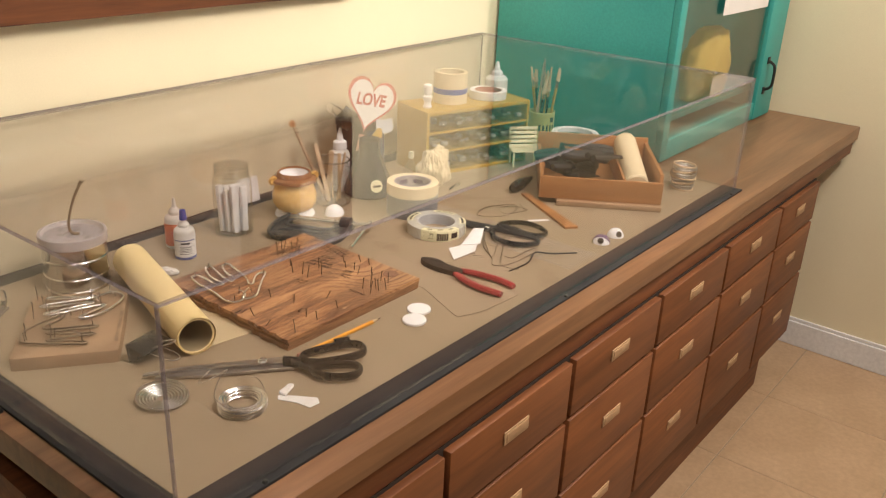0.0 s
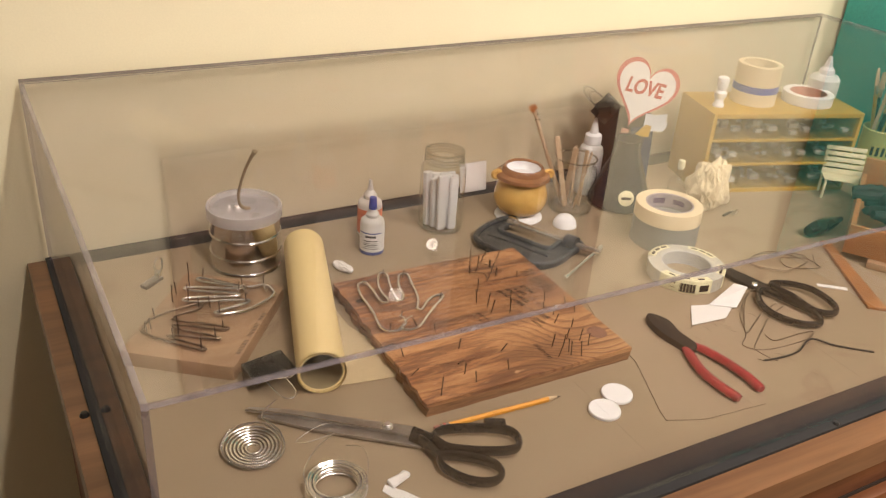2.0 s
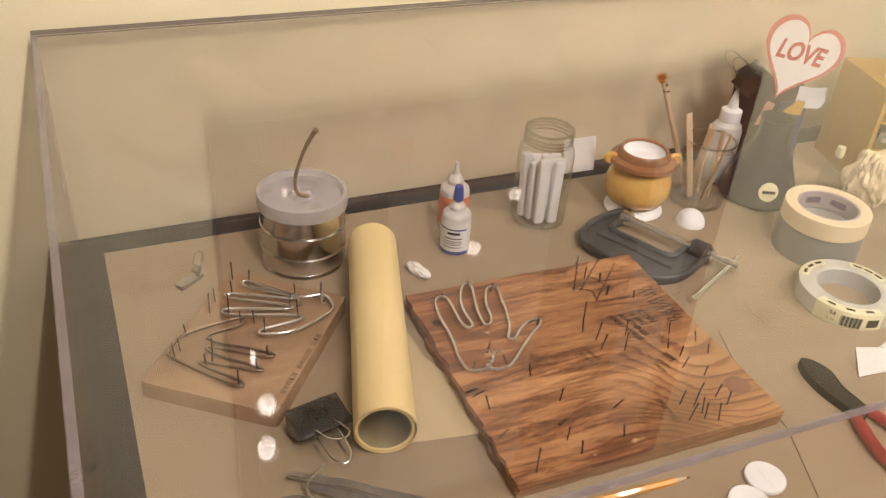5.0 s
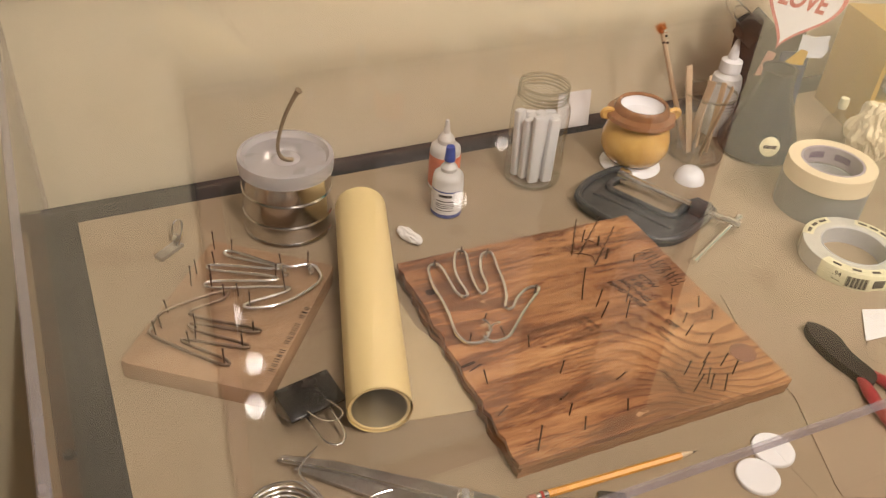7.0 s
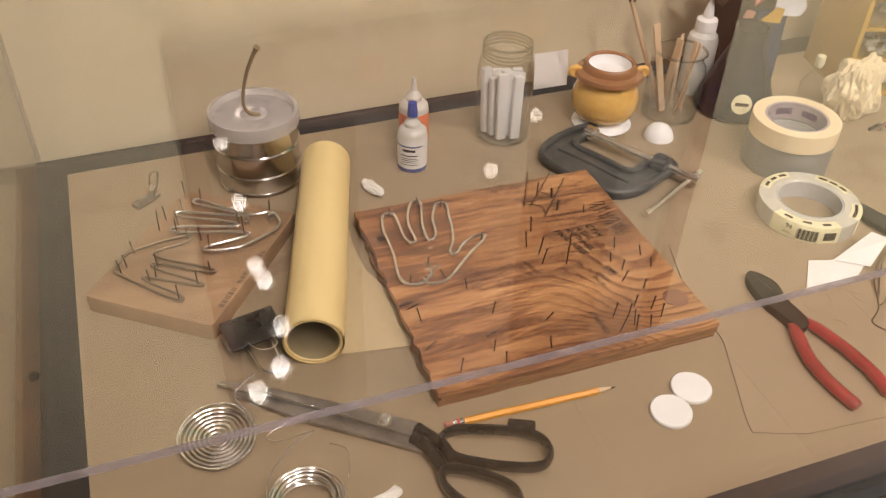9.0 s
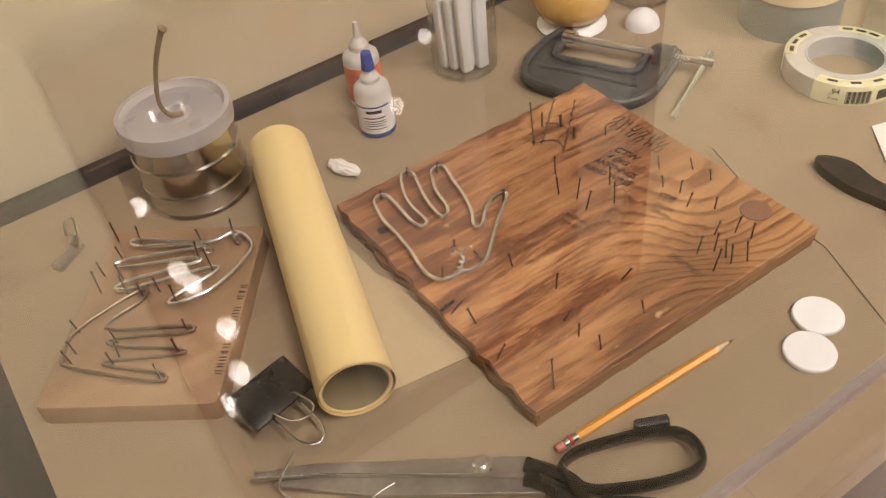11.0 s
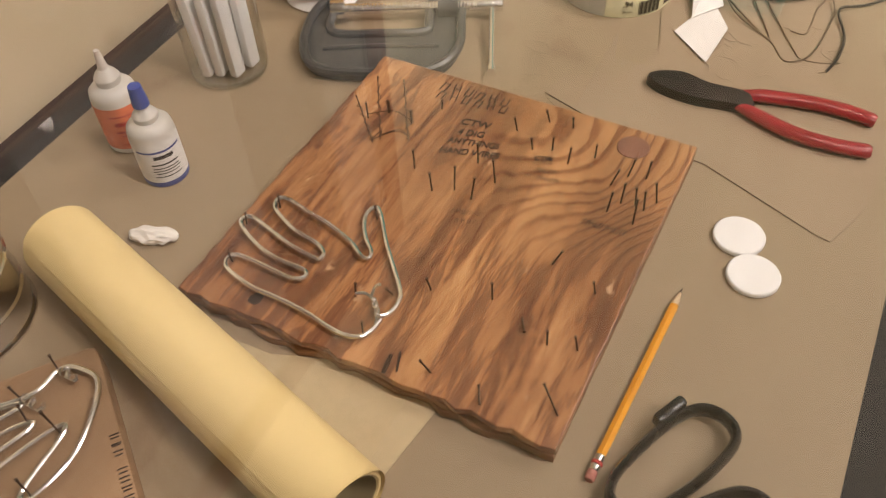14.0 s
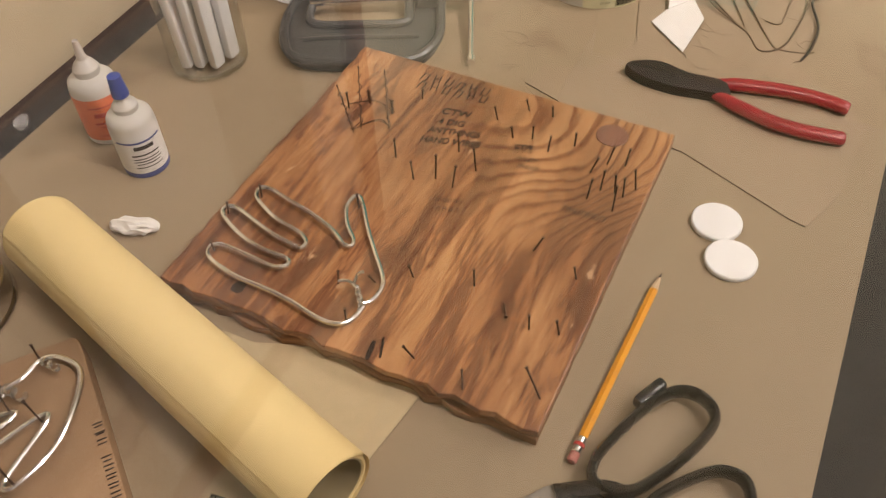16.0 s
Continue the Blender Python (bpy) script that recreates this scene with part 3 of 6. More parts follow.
def plywood_material():
    m, nt, b = nodes_of("stained_plywood")
    v = coords(nt)
    sx = nt.nodes.new("ShaderNodeSeparateXYZ")
    nt.links.new(v, sx.inputs[0])
    # rings that flow round the knot plug
    dist = nt.nodes.new("ShaderNodeVectorMath")
    dist.operation = "DISTANCE"
    nt.links.new(v, dist.inputs[0])
    dist.inputs[1].default_value = (0.306, 0.051, 0.022)
    near = nt.nodes.new("ShaderNodeMapRange")
    near.inputs[1].default_value, near.inputs[2].default_value, near.inputs[3].default_value, near.inputs[4].default_value = 0.012, 0.17, 0.085, 0.0
    near.interpolation_type = "SMOOTHERSTEP"
    nt.links.new(dist.outputs["Value"], near.inputs[0])
    vs = coords(nt, (0.10, 1, 1), turn=(0, 0, radians(-6)))
    warp = noise_node(nt, coords(nt, (0.22, 1, 1)), 14, 4, 0.55, 0.5)
    add = nt.nodes.new("ShaderNodeMath")
    add.operation = "MULTIPLY_ADD"
    nt.links.new(warp, add.inputs[0])
    add.inputs[1].default_value = 0.05
    nt.links.new(sx.outputs["Y"], add.inputs[2])
    add2 = nt.nodes.new("ShaderNodeMath")
    nt.links.new(add.outputs[0], add2.inputs[0])
    nt.links.new(near.outputs[0], add2.inputs[1])
    comb = nt.nodes.new("ShaderNodeCombineXYZ")
    nt.links.new(add2.outputs[0], comb.inputs["Y"])
    wv = nt.nodes.new("ShaderNodeTexWave")
    wv.bands_direction, wv.wave_profile = "Y", "SAW"
    wv.inputs["Scale"].default_value, wv.inputs["Distortion"].default_value = 26.0, 2.2
    wv.inputs["Detail"].default_value, wv.inputs["Detail Scale"].default_value = 3.0, 1.5
    nt.links.new(comb.outputs[0], wv.inputs["Vector"])
    fib = noise_node(nt, vs, 190, 5, 0.65, 0.2)
    patch = noise_node(nt, coords(nt, (0.15, 1, 1), turn=(0, 0, radians(-2))), 42, 10, 0.74, 0.4)
    broad = noise_node(nt, coords(nt, (0.6, 1, 1)), 7, 3, 0.5, 0.6)
    rings = ramp_node(nt, wv.outputs["Fac"], [(0.0, (0.56, 0.32, 0.145)), (0.60, (0.50, 0.265, 0.11)), (0.80, (0.22, 0.082, 0.032)), (1.0, (0.30, 0.125, 0.05))])
    stain = ramp_node(nt, patch, [(0.37, (0.12, 0.043, 0.019)), (0.485, (0.225, 0.088, 0.038)), (0.505, (0.42, 0.188, 0.074)), (0.62, (0.60, 0.335, 0.150))])
    wt = nt.nodes.new("ShaderNodeMapRange")
    wt.inputs[1].default_value, wt.inputs[2].default_value, wt.inputs[3].default_value, wt.inputs[4].default_value = 0.02, 0.20, 0.15, 0.84
    nt.links.new(dist.outputs["Value"], wt.inputs[0])
    c = mixed(nt, wt.outputs[0], rings, stain)
    c = mixed(nt, 1.0, c, ramp_node(nt, fib, [(0.3, (0.78, 0.74, 0.72)), (0.7, (1.0, 1.0, 1.0))]), "MULTIPLY")
    c = mixed(nt, 1.0, c, ramp_node(nt, broad, [(0.36, (0.66, 0.58, 0.54)), (0.58, (1.0, 1.0, 1.0))]), "MULTIPLY")
    spots = noise_node(nt, coords(nt, (0.5, 1, 1)), 46, 4, 0.6)
    c = mixed(nt, ramp_node(nt, spots, [(0.66, (0, 0, 0)), (0.72, (1, 1, 1))]), c, (0.52, 0.33, 0.19))
    nt.links.new(c, b.inputs["Base Color"])
    b.inputs["Roughness"].default_value, b.inputs["Coat Weight"].default_value, b.inputs["Coat Roughness"].default_value = 0.42, 0.25, 0.3
    bump_to(nt, b, mixed(nt, 0.5, fib, wv.outputs["Fac"]), 0.35, 0.0012)
    return m


M_PLY = plywood_material()
M_PLYEDGE = wood("plywood_edge", (0.42, 0.22, 0.10), (0.17, 0.075, 0.034), 90, along=(0.2, 0.2, 3), rough=0.55, coat=0.1)
M_PLUG = wood("knot_plug_wood", (0.25, 0.115, 0.075), (0.17, 0.075, 0.05), 60, rough=0.5)
PX, PY, PW, PD, PT = 0.359, 0.223, 0.331, 0.322, 0.022
ply = thing("plywood_board", at(PX, PY), "square of chipped stained plywood set with rusty nails", "board")
part("core_layer", bm_plate(rough_outline(0.001, 0.001, PW - 0.002, PD - 0.002, 26, (0.0006, 0.0006, 0.001, 0.0034), 3), 0, 0.0085, 0.0008), M_PLYEDGE, ply, "dark chipped lower layer", smooth=0)
part("middle_layer", bm_plate(rough_outline(0.003, 0.0, PW - 0.001, PD - 0.001, 26, (0.0006, 0.0006, 0.001, 0.0026), 4), 0.0086, 0.0155, 0.0006), M_PLYEDGE, ply, smooth=0)
top = part("top_veneer", bm_plate(rough_outline(0, 0, PW, PD, 30, (0.0005, 0.0005, 0.0010, 0.0022), 5), 0.0156, PT, 0.0012), M_PLY, ply, "orange-brown veneer with dark grain", smooth=0)
part("knot_plug", bm_lathe([(0, 0.0008), (0.0142, 0.0008), (0.0148, 0.0002), (0.0148, -0.004)], 40, 0.306, 0.051, PT), M_PLUG, ply, "round brown knot plug")


def nail_mesh(name, length, r):
    bm = bm_tube([(0, 0, -0.003), (0, 0, length)], r, 8)
    bm_lathe([(0, length + 0.0009), (r * 1.7, length + 0.0007), (r * 1.8, length + 0.0002), (r * 1.5, length - 0.0006)], 10, bm=bm)
    me = bpy.data.meshes.new(name)
    bm.to_mesh(me)
    bm.free()
    me.materials.append(M_RUST)
    return me


NAIL = nail_mesh("nail", 0.026, 0.00078)


def nails(parent, places, ox, oy, z, lean, seed, scale=1.0):
    rnd = random.Random(seed)
    for x, y in places:
        o = new("nail", NAIL)
        o.parent = parent
        o.matrix_local = pose(x - ox, y - oy, z, rnd.uniform(-lean, lean), rnd.uniform(-lean, lean), 0) @ Matrix.Diagonal((1, 1, scale * rnd.uniform(0.75, 1.1), 1))


def leaning_nails(parent, rows, ox, oy, z, tall, slim=1.0):
    """Nails from where they stand: x, y and how far the head leans over."""
    for x, y, dx, dy in rows:
        lean = Vector((dx, dy, tall))
        o = new("nail", NAIL)
        o.parent = parent
        o.matrix_local = Matrix.Translation((x - ox, y - oy, z)) @ lean.to_track_quat("Z", "Y").to_matrix().to_4x4() @ Matrix.Diagonal((slim, slim, lean.length / 0.026, 1))


leaning_nails(ply, [(0.612, 0.276, -0.003, -0.006), (0.628, 0.266, -0.001, -0.004), (0.632, 0.251, -0.002, -0.002), (0.581, 0.268, 0.001, -0.002), (0.595, 0.261, 0.001, -0.001), (0.597, 0.249, -0.002, 0.001),
                    (0.595, 0.241, -0.001, 0.001), (0.608, 0.234, -0.001, 0.003), (0.576, 0.244, 0.007, 0.001)], PX, PY, PT, 0.022)
leaning_nails(ply, [(0.642, 0.377, 0.0, 0.003), (0.666, 0.355, -0.003, 0.002), (0.667, 0.332, -0.003, 0.0), (0.625, 0.3545, -0.002, 0.001), (0.631, 0.338, 0.001, 0.0), (0.621, 0.319, 0.005, 0.0), (0.638, 0.300, 0.001, 0.0), (0.640, 0.454, -0.004, -0.003)], PX, PY, PT, 0.014)
leaning_nails(ply, [(0.540, 0.412, -0.003, 0.0), (0.549, 0.395, 0.004, 0.001), (0.545, 0.377, 0.003, -0.002), (0.572, 0.367, 0.002, 0.003), (0.588, 0.391, -0.001, 0.0), (0.558, 0.439, -0.002, -0.001)], PX, PY, PT, 0.023)
leaning_nails(ply, [(0.508, 0.287, 0.0035, -0.006), (0.495, 0.246, -0.002, 0.002), (0.4555, 0.315, 0.003, 0.002), (0.443, 0.362, -0.002, 0.002), (0.435, 0.261, 0.001, 0.001), (0.440, 0.239, 0.0, 0.003), (0.384, 0.232, 0.010, 0.015),
                    (0.376, 0.327, -0.003, 0.006), (0.412, 0.412, 0.001, -0.001), (0.426, 0.387, -0.007, 0.0), (0.383, 0.388, 0.001, 0.0)], PX, PY, PT, 0.015)
leaning_nails(ply, [(0.466, 0.520, 0.002, 0.001), (0.438, 0.535, 0.001, -0.001), (0.399, 0.521, -0.001, 0.0), (0.490, 0.438, 0.0025, 0.002)], PX, PY, PT, 0.013)
leaning_nails(ply, [(0.571, 0.490, 0.010, 0.018), (0.578, 0.486, 0.034, 0.018), (0.588, 0.462, 0.030, 0.018)], PX, PY, PT, 0.040, 0.55)
leaning_nails(ply, [(0.614, 0.497, -0.002, -0.001), (0.609, 0.470, 0.0, 0.0), (0.599, 0.511, 0.002, 0.002)], PX, PY, PT, 0.016)
for x, y, rz in ((0.447, 0.286, -62), (0.368, 0.284, 118)):
    o = new("nail", NAIL)
    o.parent = ply
    o.matrix_local = pose(x - PX, y - PY, PT + 0.002, 82, 0, rz) @ Matrix.Diagonal((1, 1, 0.5, 1))
# fine wire wound round the group of nails by the far corner
for k, (x, y, dx, dy) in enumerate(((0.571, 0.490, 0.010, 0.018), (0.578, 0.486, 0.034, 0.018), (0.588, 0.462, 0.030, 0.018), (0.609, 0.470, 0.0, 0.0), (0.614, 0.497, -0.002, -0.001))):
    rnd = random.Random(60 + k)
    tall = 0.036 if k < 3 else 0.016
    pts = [(x - PX + dx * i / 14 + 0.0022 * math.cos(2.3 * i + k), y - PY + dy * i / 14 + 0.0022 * math.sin(2.3 * i + k), PT + 0.001 + tall * i / 14) for i in range(14)]
    part("fine_wire", bm_tube(smooth_path(pts, 4), 0.0004, 5), M_RUST, ply)
    a, b_ = (x - PX, y - PY, PT + 0.004), ((0.588, 0.571, 0.578, 0.599, 0.588)[k] - PX, (0.462, 0.490, 0.486, 0.511, 0.462)[k] - PY, PT + 0.005)
    part("fine_wire", bm_tube(smooth_path([a, tuple(0.5 * (p + q) + d for p, q, d in zip(a, b_, (0.004, -0.004, 0.006))), b_], 6), 0.0004, 5), M_RUST, ply)


def tz(pts, z, ox=0.0, oy=0.0):
    return [(x - ox, y - oy, z) for x, y in pts]


shape = [(0.398, 0.381), (0.387, 0.382), (0.378, 0.387), (0.374, 0.399), (0.375, 0.414), (0.379, 0.436), (0.381, 0.464), (0.381, 0.485), (0.384, 0.503), (0.389, 0.518), (0.397, 0.523), (0.403, 0.519), (0.404, 0.507),
         (0.403, 0.487), (0.402, 0.467), (0.406, 0.457), (0.412, 0.457), (0.414, 0.465), (0.414, 0.486), (0.418, 0.506), (0.426, 0.525), (0.434, 0.537), (0.441, 0.537), (0.443, 0.529), (0.438, 0.511)]
shape2 = [(0.431, 0.486), (0.428, 0.463), (0.429, 0.455), (0.436, 0.456), (0.442, 0.468), (0.446, 0.491), (0.454, 0.510), (0.461, 0.521), (0.470, 0.524), (0.474, 0.516), (0.469, 0.495), (0.464, 0.469), (0.455, 0.442), (0.446, 0.427), (0.447, 0.420),
          (0.454, 0.422), (0.463, 0.432), (0.475, 0.441), (0.487, 0.446), (0.498, 0.444), (0.492, 0.435), (0.469, 0.417), (0.451, 0.401), (0.430, 0.382), (0.419, 0.377), (0.406, 0.378), (0.398, 0.386)]
wire = thing("bent_wire_form", at(0, 0, z=PT), "thick bright bent wire outline looped round nails on the plywood", "wire form")
part("wire", bm_tube(smooth_path(tz(shape + shape2, 0.0048), 5), 0.0021, 8), M_STEEL, wire)
for k in range(2):
    tw = [(0.396 + 0.0013 * i + 0.0026 * math.cos(0.75 * i + math.pi * k), 0.382 + 0.0011 * i, 0.0065 + 0.0026 * math.sin(0.75 * i + math.pi * k)) for i in range(13)]
    part("twist", bm_tube(smooth_path(tw, 3), 0.0015, 7), M_STEEL, wire)
part("end", bm_tube(smooth_path([(0.411, 0.395, 0.007), (0.412, 0.402, 0.009), (0.408, 0.409, 0.010)], 5), 0.0015, 7), M_STEEL, wire)
part("end", bm_tube(smooth_path([(0.411, 0.397, 0.007), (0.418, 0.397, 0.012), (0.420, 0.393, 0.016)], 5), 0.0015, 7), M_STEEL, wire)

# handwriting on the plywood
turned = -90
for text, x, y, size, wide, aim in (("CTW", 0.634, 0.416, 0.0120, 1.0, 10), ("4 DIG", 0.620, 0.414, 0.0115, 0.86, 12), ("ANYTHINGS", 0.609, 0.406, 0.0110, 0.78, 13), ("HAND WIRES", 0.596, 0.404, 0.0110, 0.82, 15), ("CTW", 0.6172, 0.341, 0.0075, 0.95, 16)):
    lettering(text, size, M_INK, ply, pose(x - PX, y - PY, PT + 0.0002, 0, 0, turned + aim), wide, 0.00012, slant=0.15, bold=0.00022)
for x, y, w, n, big, aim in ((0.6713, 0.4734, 0.075, 6, 1.25, 2), (0.6585, 0.4709, 0.076, 6, 1.2, 4), (0.6103, 0.348, 0.018, 3, 0.6, 20), (0.601, 0.342, 0.019, 5, 0.55, 16), (0.593, 0.338, 0.020, 5, 0.55, 10), (0.562, 0.284, 0.0374, 7, 0.72, 3), (0.526, 0.387, 0.026, 6, 0.5, 15), (0.517, 0.380, 0.021, 4, 0.5, 18)):
    for k in range(n):
        u = w * (k + 0.2) / n
        bm = bm_box(0.0010, 0.0100, 0.0003, 0.0015, 0, 0)
        bm_box(0.0010, 0.0085, 0.0003, 0.0060, 0.0006 * (k % 3 - 1), 0, bm=bm)
        bm_box(0.0052, 0.0010, 0.0003, 0.0036, 0.0040 - 0.004 * (k % 3), 0, bm=bm)
        o = part("print_bar", bm, M_INK, ply, smooth=0)
        o.matrix_local = pose(x + u * math.sin(radians(aim)) - PX, y - u * math.cos(radians(aim)) - PY, PT, 0, 0, turned + aim + (-10, 6, -4)[k % 3]) @ Matrix.Diagonal((big, big, 1, 1))
o = part("ink_blot", bm_plate([(0, 0.003), (0.004, 0), (0.011, 0.001), (0.013, 0.007), (0.006, 0.011), (0.001, 0.010)], 0, 0.0003), M_INK, ply, smooth=0)
o.matrix_local = pose(0.370 - PX, 0.476 - PY, PT)
for x, y, ln, wd, rz in ((0.3685, 0.359, 0.017, 0.0042, 11), (0.374, 0.3525, 0.018, 0.0022, 21)):
    o = part("ink_stroke", bm_plate([(-ln / 2, -wd * 0.3), (ln * 0.1, -wd / 2), (ln / 2, -wd * 0.4), (ln / 2, wd * 0.3), (-ln * 0.2, wd / 2), (-ln / 2, wd * 0.4)], 0, 0.0003), M_INK, ply, smooth=0)
    o.matrix_local = pose(x - PX, y - PY, PT, 0, 0, rz)

# ---- small board with two wire forms ----
SB = [(0.031, 0.484), (0.160, 0.390), (0.288, 0.566), (0.162, 0.660)]
sb = thing("small_wooden_board", at(0.160, 0.52), "small smooth brown wooden board with nails and bent wires", "board")
ring = []
for k in range(4):
    p0, p1, p2 = Vector(SB[k - 1]), Vector(SB[k]), Vector(SB[(k + 1) % 4])
    a, c = p1 + 0.008 * (p0 - p1).normalized(), p1 + 0.008 * (p2 - p1).normalized()
    ring += [tuple(a), tuple(p1 * 0.5 + (a + c) * 0.25), tuple(c)]
part("panel", bm_plate([(x - 0.160, y - 0.52) for x, y in ring], 0, 0.022, 0.003), M_BOARD, sb)
wA = [(0.256, 0.570), (0.228, 0.575), (0.177, 0.623), (0.172, 0.614), (0.215, 0.583), (0.219, 0.573), (0.154, 0.603), (0.150, 0.594), (0.207, 0.564), (0.209, 0.554), (0.145, 0.574), (0.142, 0.563), (0.215, 0.540), (0.219, 0.530), (0.174, 0.524), (0.174, 0.515), (0.212, 0.512), (0.258, 0.534), (0.264, 0.556)]
wB = [(0.153, 0.554), (0.090, 0.543), (0.070, 0.519), (0.072, 0.502), (0.126, 0.441), (0.133, 0.446), (0.100, 0.482), (0.102, 0.488), (0.153, 0.457), (0.155, 0.463), (0.113, 0.500), (0.113, 0.511), (0.167, 0.477), (0.171, 0.483), (0.111, 0.528), (0.151, 0.541)]
part("bright_wire", bm_tube(smooth_path(tz(wA, 0.027, 0.160, 0.52), 5, True), 0.0023, 10, True), M_STEEL, sb, "bright bent wire")
part("dark_wire", bm_tube(smooth_path(tz(wB, 0.027, 0.160, 0.52), 5, True), 0.0018, 10, True), M_WIRE, sb, "dull brown bent wire")
for k in range(3):
    tw = [(0.226 - 0.16 + 0.0038 * math.cos(0.8 * i + k) , 0.574 - 0.52 - 0.0012 * i, 0.030 + 0.004 * math.sin(0.8 * i + k)) for i in range(16)]
    part("binding_wire", bm_tube(tw, 0.0005, 5), M_STEEL, sb)
    tw = [(0.255 - 0.16 + 0.003 * math.cos(0.9 * i + k), 0.566 - 0.52 - 0.0010 * i, 0.029 + 0.004 * math.sin(0.9 * i + k)) for i in range(14)]
    part("binding_wire", bm_tube(tw, 0.0006, 5), M_STEEL, sb)
nails(sb, [(0.177, 0.623), (0.154, 0.607), (0.145, 0.580), (0.142, 0.563), (0.256, 0.572), (0.226, 0.577), (0.214, 0.560), (0.219, 0.536), (0.175, 0.519), (0.160, 0.640), (0.122, 0.580), (0.132, 0.600)], 0.160, 0.52, 0.022, 5, 8)
nails(sb, [(0.153, 0.550), (0.090, 0.543), (0.073, 0.512), (0.080, 0.520), (0.131, 0.445), (0.103, 0.486), (0.110, 0.490), (0.154, 0.461), (0.114, 0.506), (0.170, 0.481), (0.168, 0.545)], 0.160, 0.52, 0.022, 6, 9, 0.8)
for k, w in enumerate((0.004, 0.002, 0.005, 0, 0.005, 0.005, 0.004, 0.004, 0.005, 0, 0.005, 0.003, 0.005, 0.004, 0.004)):
    if w:
        bm = bm_box(0.0010, 0.007, 0.0003, -w / 3, 0, 0)
        bm_box(0.0010, 0.006, 0.0003, w / 3, 0, 0, bm=bm)
        o = part("print_bar", bm, M_INK, sb, smooth=0)
        o.matrix_local = pose(0.234 - 0.16 - 0.0043 * k, 0.500 - 0.52 - 0.0057 * k, 0.022, 0, 0, 232)

# ---- yellow paper roll ----
def spiral_roll(r, hole, length, turns=2.4):
    """A loosely wound sheet, its axis along y."""
    b, rows, n = bmesh.new(), [], 90
    for i in range(n + 1):
        u = i / n
        a, rr = 2 * math.pi * turns * u, r - 0.0035 * (1 - u) * 0.6
        rows.append([b.verts.new((rr * math.cos(a), y, rr * math.sin(a) + r)) for y in (0, length)])
    for p, q in zip(rows, rows[1:]):
        b.faces.new((p[0], q[0], q[1], p[1]))
    bm_t = moved(bm_ring(r - 0.0022, hole, 0, length - 0.002, 56), Matrix.Translation((0, length - 0.001, r)) @ Matrix.Rotation(radians(90), 4, "X"))
    return joined(bm_t, b)


roll = thing("paper_roll", at(0.2555, 0.322, -15.8), "loosely wound roll of yellow tracing paper", "paper roll")
part("wound_sheet", spiral_roll(0.0330, 0.0277, 0.345), M_YELLOWPAPER, roll)
# the yellow paper again, darkened in colour for the shade inside the roll
M_ROLLIN = surface("shade_tinted_tracing_paper", (0.34, 0.27, 0.15), (0.28, 0.22, 0.12), 12, 160, 0.6)
part("inner_tube", moved(bm_ring(0.0275, 0.0267, 0.002, 0.341, 48), Matrix.Translation((0, 0.343, 0.0330)) @ Matrix.Rotation(radians(90), 4, "X")), M_ROLLIN, roll, "inside of the roll, coloured olive brown to look shaded")
M_TAIL = surface("pale_yellow_sheet", (0.54, 0.435, 0.27), (0.50, 0.40, 0.24), 8, 160, 0.5, bump=0.15)
tail = part("loose_end", bm_plate([(0.262, 0.331), (0.300, 0.324), (0.362, 0.315), (0.374, 0.350), (0.376, 0.398), (0.360, 0.416), (0.356, 0.432), (0.348, 0.452), (0.347, 0.478), (0.3455, 0.505), (0.350, 0.540), (0.345, 0.580), (0.320, 0.600)], 0.0006, 0.0014), M_TAIL, roll, "loose flat end of the sheet", smooth=0)
tail.matrix_local = at(0.2555, 0.322, -15.8).inverted() @ at(0, 0)

# ---- steel can with a plastic lid and a bent stem ----
can = thing("steel_can", at(0.266, 0.697), "polished ribbed steel can with a cloudy plastic lid", "can")
part("body", bm_lathe([(0, 0.002), (0.054, 0.002), (0.0575, 0.000), (0.0582, 0.002), (0.0575, 0.004), (0.0560, 0.006), (0.0560, 0.0262), (0.0575, 0.0285), (0.0560, 0.0308), (0.0560, 0.0582), (0.0575, 0.0605), (0.0560, 0.0628), (0.0560, 0.092), (0.0570, 0.094), (0.055, 0.0945), (0.054, 0.080), (0, 0.078)], 64), M_CHROME, can, smooth=18)
M_LID = surface("cloudy_lid_plastic", (0.66, 0.64, 0.66), (0.58, 0.56, 0.57), 20, 120, 0.25, bump=0.03, grit=0.97)
M_LID.node_tree.nodes["Principled BSDF"].inputs["Alpha"].default_value = 0.5
part("lid", bm_lathe([(0.0572, 0.087), (0.0595, 0.087), (0.060, 0.101), (0.059, 0.105), (0.054, 0.1055), (0.052, 0.100), (0.05, 0.0985), (0.024, 0.0992), (0.018, 0.0975), (0.012, 0.1005), (0, 0.101)], 64), M_LID, can, "cloudy grey plastic lid")
part("stem", bm_tube(smooth_path([(0.006, -0.010, 0.100), (-0.008, -0.013, 0.108), (-0.013, -0.018, 0.130), (-0.006, -0.027, 0.168), (0.005, -0.035, 0.198), (0.010, -0.039, 0.208)], 6), 0.0028, 8, taper=lambda u: 1.15 - 0.35 * math.sin(math.pi * u) + (0.5 if u > 0.94 else 0)), M_TWIG, can, "bent brown woody stem")

